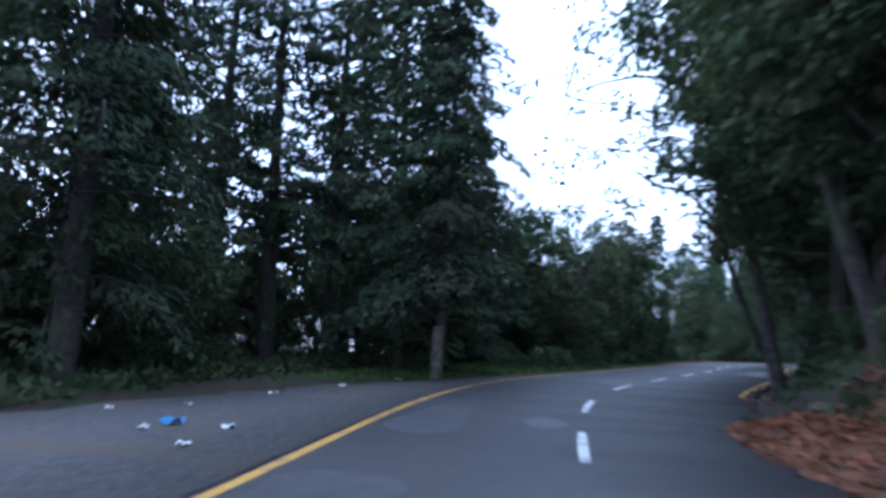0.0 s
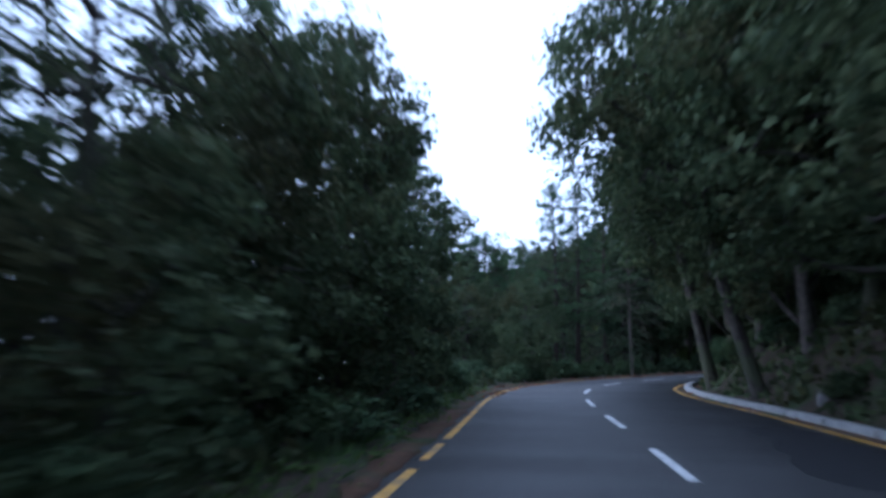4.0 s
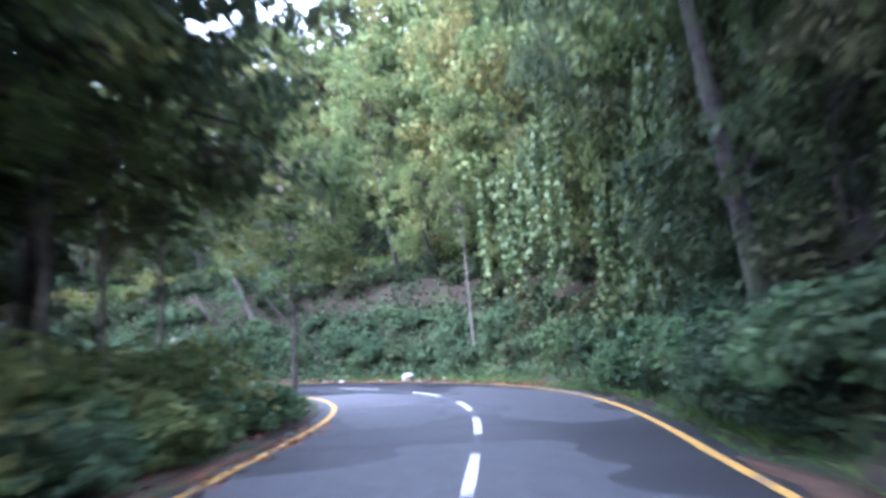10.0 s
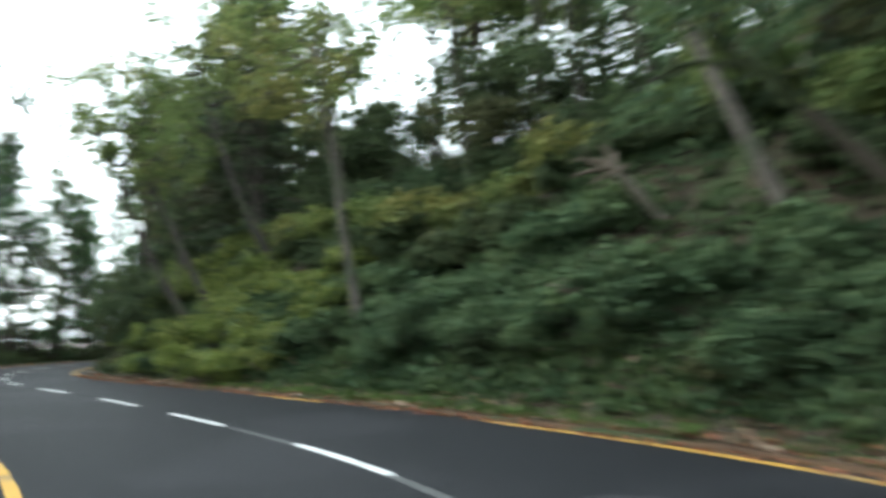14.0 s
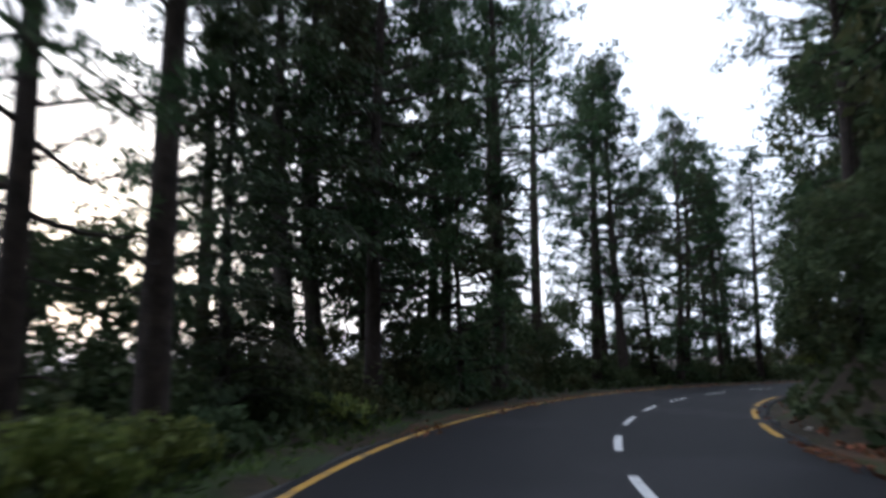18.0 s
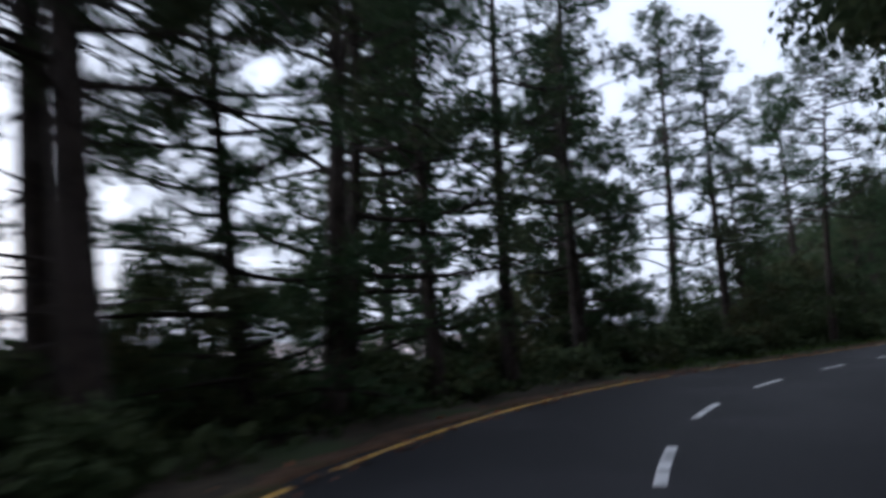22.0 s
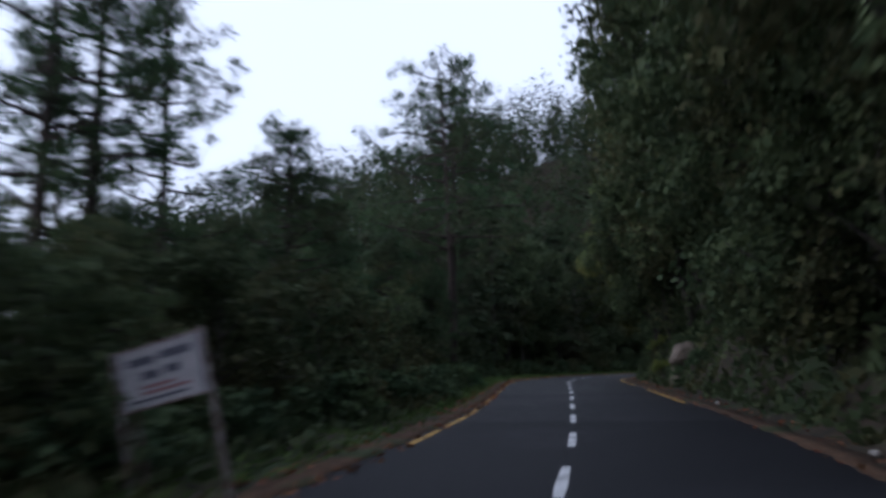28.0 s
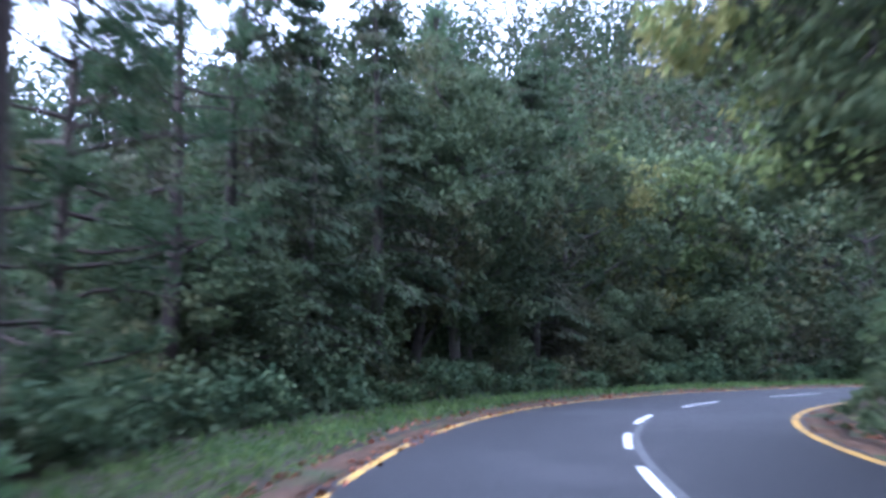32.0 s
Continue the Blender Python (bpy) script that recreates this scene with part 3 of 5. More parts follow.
def bush(seed, clumps, per, leaf, leaf_mat, wide=1.0, high=1.0):
    """A shrub: stems from one foot and a low dome of leafy shoots."""
    rng = np.random.default_rng(seed)
    wood, c = [], []
    for k in range(clumps):
        ang, r, h = rng.uniform(0, 2 * np.pi), wide * rng.uniform(0.1, 1) ** 0.6, high * rng.uniform(0.2, 1.0)
        r *= np.sqrt(max(0.1, 1 - (h / high) ** 2 * 0.75))
        tip = np.array([np.cos(ang) * r, np.sin(ang) * r, h])
        c.append(tip)
        if k % 3 == 0:
            wood.append(tube(bent((tip[0] * 0.15, tip[1] * 0.15, -0.15), tip, rng, 4, 0.1), np.linspace(0.022, 0.006, 4), 3))
    lv, lf = puffs(np.array(c), rng.uniform(0.16, 0.34, clumps) * wide, per, leaf, rng, 0.8, 0.2, 0.3)
    return mesh("bush_stems", *joined(wood), [BARK], True), mesh("bush_leaves", lv, lf, [leaf_mat])


KINDS = {
    "broad": [broadleaf(k, 10.0, 3.1, 0.06, 15, 17, 46, 0.165, LEAF, BARK, inner=420) for k in (1, 2, 3)],
    "tall": [broadleaf(k, 14.0, 3.7, 0.1, 18, 18, 46, 0.18, LEAF, BARK, 0.22, inner=540) for k in (4, 5)],
    "bright": [broadleaf(k, 10.0, 3.3, 0.14, 14, 17, 44, 0.175, BRIGHT, BARK, 0.13, inner=300) for k in (6, 7)],
    "thin": [broadleaf(k, 9.0, 2.1, 0.5, 10, 8, 30, 0.16, BRIGHT, BARK, 0.11, inner=20, clump_r=0.62) for k in (8, 9)],
    "low": [broadleaf(k, 5.0, 2.5, -0.05, 10, 15, 40, 0.16, LEAF, BARK, 0.08, inner=300, clump_r=0.55) for k in (10, 23)],
    "conifer": [conifer(k, 14.0, 3.1, 0.05, 110, 115, 0.25) for k in (11, 12, 13)],
    "bare_conifer": [conifer(k, 16.0, 3.2, 0.22, 96, 115, 0.25, 0.24) for k in (14, 15)],
    "pine": [pine(k, 16.0, 2.9, 0.22, 46, 7, 34) for k in (16, 17, 18)],
    "high_pine": [pine(k, 18.0, 3.8, 0.38, 36, 9, 36, puff=0.42) for k in (19, 20)],
    "round_pine": [pine(k, 15.0, 4.3, 0.42, 44, 10, 34, 0.25, 0.05, 0.42, 0.12, 0.85, 0.9) for k in (54, 55)],
    "full_pine": [pine(k, 11.0, 2.6, 0.06, 54, 7, 36, puff=0.4, dome=0.5) for k in (21, 22)],
    "spreading": [broadleaf(k, 12.0, 5.0, 0.26, 22, 16, 44, 0.18, LEAF, BARK, 0.22, inner=520, clump_r=0.36) for k in (52, 53)],
    "lean": [broadleaf(k, 11.0, 2.6, 0.5, 11, 9, 30, 0.16, BRIGHT, BARK, 0.17, inner=20, clump_r=0.55) for k in (61, 62)],
    "pale_lean": [broadleaf(k, 10.0, 2.2, 0.55, 9, 8, 28, 0.17, BRIGHT, FAWN_BARK, 0.14, inner=20, clump_r=0.6) for k in (63,)],
    "mossy": [broadleaf(64, 6.0, 1.6, 0.6, 6, 8, 24, 0.15, SHRUB, MOSS, 0.16, inner=20, clump_r=0.7)],
    "young": [broadleaf(65, 9.0, 2.4, 0.32, 11, 12, 36, 0.18, BRIGHT, PALE_BARK, 0.08, inner=120, clump_r=0.6)],
    "canopy": [broadleaf(k, 13.0, 3.8, 0.42, 16, 17, 44, 0.18, LEAF, BARK, 0.2, inner=380) for k in (66, 67)],
    "foot_conifer": [conifer(68, 14.0, 3.0, 0.12, 105, 115, 0.25, 0.135)],
    "airy": [broadleaf(k, 11.0, 4.6, 0.42, 12, 7, 20, 0.16, LEAF, BARK, 0.16, inner=0, clump_r=0.34) for k in (69, 70)],
    "old_conifer": [conifer(51, 16.0, 2.2, 0.24, 92, 115, 0.22, 0.1)],
    "high_bright": [broadleaf(k, 12.0, 2.9, 0.36, 12, 12, 34, 0.19, BRIGHT, BARK, 0.13, inner=90) for k in (46, 47)],
    "wood_broad": [broadleaf(k, 10.0, 3.6, 0.04, 13, 14, 20, 0.29, LEAF, BARK, inner=260) for k in (41, 42)],
    "wood_bright": [broadleaf(k, 10.0, 3.6, 0.04, 13, 14, 20, 0.29, BRIGHT, BARK, inner=260) for k in (43,)],
    "wood_conifer": [conifer(k, 13.0, 3.2, 0.03, 70, 46, 0.42) for k in (44, 45)],
}
LABELS = {
    "broad": ("broadleaf_tree", "dense dark green broadleaf tree on the forest edge"),
    "tall": ("broadleaf_tree", "tall dark green broadleaf tree with a high crown"),
    "bright": ("broadleaf_tree", "light green leafy tree on the hillside"),
    "thin": ("slender_tree", "slender dark-trunked tree with an open light green crown"),
    "low": ("understory_tree", "low bushy dark green tree under the forest edge"),
    "conifer": ("conifer_tree", "dark evergreen conifer with layered drooping branches"),
    "bare_conifer": ("conifer_tree", "tall dark conifer with a bare lower trunk"),
    "pine": ("pine_tree", "tall mountain pine with a bare brown trunk"),
    "high_pine": ("pine_tree", "very tall pine with a high open crown"),
    "round_pine": ("pine_tree", "tall pine with a broad rounded crown above a bare trunk"),
    "full_pine": ("pine_tree", "young dark green pine with needles low down"),
    "spreading": ("broadleaf_tree", "wide spreading dark green tree reaching over the road"),
    "lean": ("slender_tree", "dark slanting tree with an open crown on the bank"),
    "pale_lean": ("slender_tree", "slender pale-trunked tree leaning out from the bank"),
    "mossy": ("slender_tree", "mossy dark trunk slanting up the bank"),
    "young": ("slender_tree", "young light green tree with a slim bare trunk on the verge"),
    "canopy": ("broadleaf_tree", "tall dark green tree with a bare trunk and a wide crown"),
    "foot_conifer": ("conifer_tree", "dark conifer with a pale bare foot on the grass verge"),
    "airy": ("broadleaf_tree", "thin-leaved tree whose branches reach over the road"),
    "old_conifer": ("conifer_tree", "old conifer with a slender bare lower trunk"),
    "high_bright": ("slender_tree", "tall light green tree with a bare trunk on the bank"),
    "wood_broad": ("broadleaf_tree", "dark green broadleaf tree inside the wood"),
    "wood_bright": ("broadleaf_tree", "light green tree higher up the wooded hillside"),
    "wood_conifer": ("conifer_tree", "dark conifer inside the wood"),
}
BUSHES = [bush(k, 46, 30, 0.14, SHRUB) for k in (31, 32, 33)] + [bush(34, 46, 30, 0.14, SUNNY, 1.0, 0.8)] + [bush(35, 46, 30, 0.15, LEAF), bush(36, 52, 34, 0.16, LIGHTER_SHRUB), bush(37, 46, 32, 0.17, BRIGHT)]
TALL = {"airy": 11, "foot_conifer": 14, "canopy": 13, "lean": 11, "pale_lean": 10, "mossy": 6, "young": 9, "broad": 10, "tall": 14, "bright": 10, "spreading": 12, "old_conifer": 16, "high_bright": 12, "thin": 9, "low": 5, "conifer": 14, "bare_conifer": 16, "pine": 16, "high_pine": 18, "round_pine": 15, "full_pine": 11, "wood_broad": 10, "wood_bright": 10, "wood_conifer": 13}
BROAD = {"broad": 2.9, "bright": 3.0, "low": 2.5, "conifer": 2.9, "full_pine": 2.4, "bare_conifer": 0.9, "thin": 1.2}
pick = np.random.default_rng(77)


def tree(kind, x, y, high, lean=(0.0, 0.0), girth=1.0, label="", turn=None, variant=None):
    """One tree, standing on the ground at a place."""
    own = np.random.default_rng(int(abs(x * 131.3 + y * 977.7)))
    meshes = KINDS[kind][int(own.integers(len(KINDS[kind]))) if variant is None else variant]
    name, text = LABELS[kind]
    k = high / TALL[kind]
    z = float(ground(x, y)[0])
    e = thing(name, x, y, z, 0.0, 1.0, (0, 0), label or text, "tree", "roadside trees")
    swing = Euler((radians(lean[0]), radians(lean[1]), 0)).to_matrix().to_4x4() @ Matrix.Rotation(float(own.uniform(0, 6.28)) if turn is None else turn, 4, "Z")
    e.matrix_basis = Matrix.Translation((x, y, z)) @ swing @ Matrix.Diagonal((k * girth, k * girth, k, 1))
    part("trunk", meshes[0], e)
    part("crown", meshes[1], e)
    return e


def shrub(x, y, wide, high, variant=0, label="leafy green roadside bush"):
    z = float(ground(x, y)[0])
    e = thing("bush", x, y, z, float(pick.uniform(0, 6.28)), (wide, wide, high), (0, 0), label, "bush", "roadside bushes")
    part("stem", BUSHES[variant][0], e)
    part("foliage", BUSHES[variant][1], e)
    return e


def scatter(s0, s1, e0, e1, gap, rng):
    """Uneven places in a strip beside the road, evenly thick also where the road bends; e below 0 is the hill side."""
    cx, cy, _ = along(np.linspace(s0, s1, 60), 0.0)
    far = max(abs(e0), abs(e1)) + 6
    x, y = np.meshgrid(np.arange(cx.min() - far, cx.max() + far, gap), np.arange(cy.min() - far, cy.max() + far, gap), indexing="ij")
    x = x.ravel() + rng.uniform(-0.42, 0.42, x.size) * gap
    y = y.ravel() + rng.uniform(-0.42, 0.42, y.size) * gap
    s, d = on_road(x, y)
    e = np.where(d > 0, d - left_half(s), d + right_half(s))
    keep = (s >= s0) & (s < s1) & (e > min(e0, e1)) & (e < max(e0, e1)) & (np.sign(d) == np.sign(e0))
    return x[keep], y[keep]


def forest(s0, s1, side, e0, e1, gap, kinds, lo, hi, girth=1.0):
    """Trees at uneven distances in a strip beside the road; side 1 is the valley, -1 the hill."""
    pick = np.random.default_rng(int(abs(s0 * 7 + e0 * 31 + side + gap * 100)))
    for x, y in zip(*scatter(s0, s1, side * e0, side * e1, gap, pick)):
        kind = kinds[int(pick.integers(len(kinds)))]
        tree(kind, float(x), float(y), float(pick.uniform(lo, hi)), girth=girth * float(pick.uniform(0.85, 1.15)))


def undergrowth_mass(s0, s1, side, e0, e1, gap, lo, hi, variant, label):
    """Bushes that grow into one another farther from the road, as one mesh."""
    rng = np.random.default_rng(int(s0 * 13 + e0 * 7))
    me = BUSHES[variant][1]
    co = np.empty(len(me.vertices) * 3, np.float32)
    me.vertices.foreach_get("co", co)
    quads = co.reshape(-1, 4, 3)
    pieces = []
    for s in np.arange(s0, s1, gap):
        x, y = beside(s + rng.uniform(-0.4, 0.4) * gap, side * rng.uniform(e0, e1))
        w, a = rng.uniform(lo, hi), rng.uniform(0, 6.28)
        q = quads[rng.random(len(quads)) < 0.42]
        c = q.mean(1, keepdims=True)
        v = ((q - c) * 1.25 / w + c).reshape(-1, 3) * np.array([w, w, w * rng.uniform(0.7, 1.15)])
        v = np.stack([v[:, 0] * np.cos(a) - v[:, 1] * np.sin(a) + x, v[:, 0] * np.sin(a) + v[:, 1] * np.cos(a) + y, v[:, 2] + float(ground(x, y)[0])], 1)
        pieces.append((v, np.arange(len(v)).reshape(-1, 4)))
    tagged(new("bush_thicket", mesh("bush_thicket", *joined(pieces), [me.materials[0]])), label, "bushes", kind="stuff")


def thicket(s0, s1, side, e0, e1, gap, lo, hi, variants=(0, 1, 2)):
    for s in np.arange(s0, s1, gap):
        ss_, ee = s + pick.uniform(-0.4, 0.4) * gap, pick.uniform(e0, e1)
        half = left_half(ss_) if side > 0 else right_half(ss_)
        x, y, _ = along(ss_, side * (half + ee))
        w = float(pick.uniform(lo, hi))
        shrub(float(x), float(y), w, w * float(pick.uniform(0.7, 1.15)), variants[int(pick.integers(len(variants)))])


def beside(s, e):
    """The place beside the road: e metres beyond its left edge line, or, if negative, beyond its right one."""
    d = np.where(np.asarray(e) > 0, left_half(s) + e, -right_half(s) + e)
    x, y, _ = along(s, d)
    return x, y


def row(trees):
    """Trees named one by one: kind, metres along the road, metres beyond its edge, height, degrees of lean ahead and to the left, girth."""
    for kind, s, e, high, *more in trees:
        if e > 0:
            e = max(e, BROAD.get(kind, 0.0) * high / TALL[kind])
        x, y = beside(s, e)
        lean = more[0] if more else (0.0, 6.0 if e < 0 and kind in ("tall", "broad", "bright") else 0.0)
        a = float(np.interp(s, _s, _turn))
        ahead, over = np.array([-math.sin(a), math.cos(a)]), np.array([-math.cos(a), -math.sin(a)])
        to = lean[0] * ahead + lean[1] * over
        tree(kind, float(x), float(y), high, (-float(to[1]), float(to[0])), *more[1:])


def cover(name, s0, s1, e0, e1, per_metre, length, breadth, mat, label, seed, rise=0.25, flat=False, lift=0.0):
    """Uncountable low growth or litter in a strip beside the road, as one mesh."""
    rng = np.random.default_rng(seed)
    n = int((s1 - s0) * abs(e1 - e0) * per_metre)
    s, e = rng.uniform(s0, s1, n), rng.uniform(min(e0, e1), max(e0, e1), n)
    x, y, _ = along(s, left_half(s) + e if e0 > 0 else -right_half(s) + e)
    keep = waves(x, y, 1.6, seed) + 0.5 * waves(x, y, 5.0, seed + 1) > -0.75
    x, y = x[keep], y[keep]
    s2, d2 = on_road(x, y)
    off = np.maximum(d2 - left_half(s2), -d2 - right_half(s2))
    keep = off > (min(abs(e0), abs(e1)) - 0.4 if e0 * e1 > 0 else -1.0)
    x, y, off = x[keep], y[keep], off[keep]
    n = len(x)
    z = np.where(off < 0.25, 0.012, ground(x, y) + 0.02) + lift
    if not flat:
        z = z + rng.uniform(-0.05, rise, n) ** 1.0 * (0.5 + 0.5 * waves(x, y, 0.8, seed))
    place = np.stack([x, y, z], 1)
    way = unit(n, rng) * np.array([1, 1, 0.15 if flat else 0.6]) + (0 if flat else np.array([0, 0, 0.45]))
    v, f = leaves(place, way, length, breadth, rng, 0.0, 0.08 if flat else 0.25)
    return tagged(new(name, mesh(name, v, f, [mat])), label, name.replace("_", " "), kind="stuff")


def far_woods(name, spots, mat, label, seed, per=170, size=0.85):
    """Distant tree crowns, too many to count, as one mesh of leaf clumps."""
    rng = np.random.default_rng(seed)
    x, y, h = spots.T
    z = ground(x, y)
    q = np.repeat(np.stack([x, y, z + h * 0.55], 1), per, axis=0)
    hh = np.repeat(h, per)[:, None]
    u = unit(len(q), rng)
    taper = 1.15 - 0.5 * (u[:, 2:3] + 1) / 2
    place = q + u * rng.uniform(0.5, 1.0, (len(q), 1)) * np.array([0.33, 0.33, 0.52]) * hh * np.concatenate([taper, taper, np.ones_like(taper)], 1)
    v, f = leaves(place, unit(len(q), rng), size, size * 0.65, rng, 0.3, 0.25, u + 0.5 * unit(len(q), rng))
    return tagged(new(name, mesh(name, v, f, [mat])), label, "woods", kind="stuff")


def spots(s0, s1, e0, e1, gap, lo, hi, seed):
    rng = np.random.default_rng(seed)
    x, y = scatter(s0, s1, e0, e1, gap, rng)
    return np.stack([x, y, rng.uniform(lo, hi, len(x))], 1)


# ---- forest, stretch by stretch; named trees stand by the road, the rest fills the wood behind them ----
L, R = 1, -1
# first bend: conifers behind the gravel shoulder
row([
    ("bare_conifer", 4, 6.5, 15.0), ("bare_conifer", 11, 6.0, 15.0), ("conifer", 12.5, 7.5, 15.0), ("conifer", 17, 9.3, 15.0), ("bare_conifer", 20, 9.9, 17.0), ("bare_conifer", 20, 7.7, 16.5),
    ("conifer", 21, 3.4, 14.0), ("bare_conifer", 22, 6.7, 17.0), ("conifer", 22.5, 2.6, 12.0), ("conifer", 25, 7.6, 16.0), ("conifer", 28, 4.4, 10.0), ("broad", 31, 4.2, 7.6),
    ("conifer", 31, 7.5, 10.5), ("broad", 33.5, 4.0, 7.4),
])
row([
    ("low", 30.0, 6.0, 4.0), ("low", 31.5, 6.1, 4.0), ("low", 33.0, 6.0, 4.0), ("low", 34.0, 5.7, 4.0), ("low", 35.5, 5.4, 4.0), ("low", 34.5, 9.1, 4.0), ("low", 37.5, 8.3, 4.0), ("low", 39.5, 7.1, 4.0),
])
# leafy trees on the valley side before the second bend
row([
    ("airy", 36, 3.0, 8.0), ("airy", 38, 4.9, 8.5), ("broad", 39.5, 3.2, 6.6), ("airy", 41, 5.0, 9.4), ("broad", 42, 3.2, 7.0), ("broad", 44.5, 3.8, 9.2),
    ("broad", 46.5, 3.0, 8.4), ("broad", 48.5, 3.4, 8.4), ("broad", 51, 2.8, 7.4), ("low", 38, 3.4, 4.2), ("low", 40.5, 4.2, 4.4), ("low", 45.5, 4.2, 4.4),
    ("low", 47, 5.4, 4.6), ("low", 41.5, 5.8, 5.0), ("low", 35, 1.9, 3.2), ("low", 43, 1.9, 3.4), ("low", 49, 2.0, 3.2), ("low", 54, 3.0, 3.2),
])
# hill side of the first two bends, crowns reaching over the road
row([
    ("tall", 11, -2.2, 13.5), ("airy", 19, -0.9, 11.5, (0.0, 14.0)), ("airy", 26, -1.2, 11.0, (0.0, 16.0)), ("airy", 35, -1.4, 11.0, (0.0, 14.0)), ("spreading", 15.5, -2.6, 13.0), ("spreading", 22, -2.6, 13.0), ("broad", 25, -2.6, 12.0), ("spreading", 29, -2.6, 13.0), ("broad", 33, -2.8, 12.0),
    ("spreading", 37.5, -2.6, 12.5), ("spreading", 42.5, -2.6, 12.5), ("spreading", 47.5, -2.6, 12.5), ("broad", 51, -2.8, 11.0), ("spreading", 54, -2.6, 12.5), ("tall", 60, -2.4, 12.5),
    ("broad", 5, -2.8, 12.0), ("broad", 0, -3.0, 12.0), ("broad", 40, -1.9, 11.0), ("broad", 44.5, -1.8, 10.5), ("broad", 49, -1.9, 10.5), ("broad", 53, -2.0, 10.5),
])
row([
    ("canopy", 50, -1.1, 12.5, (0.0, 12.0)), ("canopy", 56, -1.1, 12.5, (0.0, 12.0)), ("broad", 57.5, -2.0, 11.0), ("broad", 62, -2.2, 11.0), ("broad", 13, -2.0, 11.0), ("broad", 18, -2.0, 11.0), ("broad", 23, -2.2, 11.0), ("broad", 66, -2.2, 11.0),
    ("broad", 70, -2.4, 11.0), ("broad", 74, -2.4, 11.0), ("broad", 78, -2.4, 11.5), ("broad", 82, -2.6, 11.5), ("broad", 86, -2.6, 11.5), ("canopy", 88.5, -2.6, 13.0),
])
# pines and conifers on the valley side of the second bend
row([
    ("bare_conifer", 61, 6.2, 12.0), ("broad", 66, 3.0, 5.4), ("low", 68.5, 5.5, 3.4), ("low", 63.5, 1.6, 3.0), ("conifer", 70, 6.0, 4.2), ("conifer", 73.5, 8.5, 5.8),
    ("broad", 67.5, 7.5, 6.0), ("pine", 73, 5.7, 11.5), ("pine", 74.5, 5.0, 11.5), ("pine", 78, 4.8, 12.5), ("conifer", 78.5, 3.6, 12.0), ("full_pine", 80.5, 4.4, 11.0), ("full_pine", 84.5, 5.8, 11.5), ("broad", 83, 3.4, 10.5),
    ("full_pine", 72, 10.5, 10.5), ("full_pine", 71, 13.5, 13.5), ("thin", 73, 15.0, 14.0), ("full_pine", 77, 12.9, 8.0), ("broad", 69, 4.8, 5.4), ("broad", 72, 11.5, 8.6),
])
row([
    ("broad", 70, 15.5, 9.0), ("conifer", 82, 5.5, 12.5), ("airy", 88, 3.6, 11.0), ("broad", 86, 5.5, 13.0), ("tall", 91.5, 3.6, 18.0, (0.0, -5.0)), ("tall", 95.8, 3.8, 19.0, (0.0, -5.0)),
    ("broad", 89, 5.2, 16.0), ("broad", 92.5, 5.4, 16.0), ("young", 94, 2.6, 8.0), ("airy", 91, 3.4, 11.0), ("young", 97, 2.8, 9.0),
    ("young", 100, 3.4, 8.0), ("conifer", 96, 6.0, 15.0), ("broad", 99, 6.8, 12.0),
])
# the old conifer close to the edge line, with broken limbs
old = tree("old_conifer", 32.26, 61.51, 15.5, (0.0, 0.0), 1.0, "old conifer with a pale bare lower trunk and broken limbs", 0.0)
limb_rng = np.random.default_rng(3)
KINDS["old_conifer"][0][0].materials[0] = FAWN_BARK
for a, b in (((0.0, 0.0, 3.5), (0.62, -0.5, 2.6)), ((0.0, 0.0, 3.9), (0.5, -0.6, 3.5)), ((0.0, 0.0, 4.6), (0.6, 0.3, 4.4)), ((0.0, 0.0, 3.0), (-0.4, 0.5, 3.2))):
    part("broken_limb", mesh("broken_limb", *tube(bent(a, b, limb_rng, 6, 0.08), np.linspace(0.035, 0.012, 6), 5), [FAWN_BARK], True), old, "broken pale limb")
# hill side up to the hairpin
row([
    ("tall", 64, -2.4, 13.0), ("broad", 68, -3.0, 12.0), ("tall", 72, -2.8, 13.5), ("broad", 76, -3.2, 12.0), ("tall", 80, -3.0, 14.0), ("broad", 84, -3.0, 12.0),
    ("tall", 88, -3.2, 14.0), ("canopy", 91, -3.6, 14.0), ("canopy", 95, -3.6, 13.5), ("canopy", 99.5, -4.0, 14.0), ("canopy", 97.0, -3.4, 13.0, (0.0, 3.0)), ("canopy", 103, -4.6, 14.0),
])
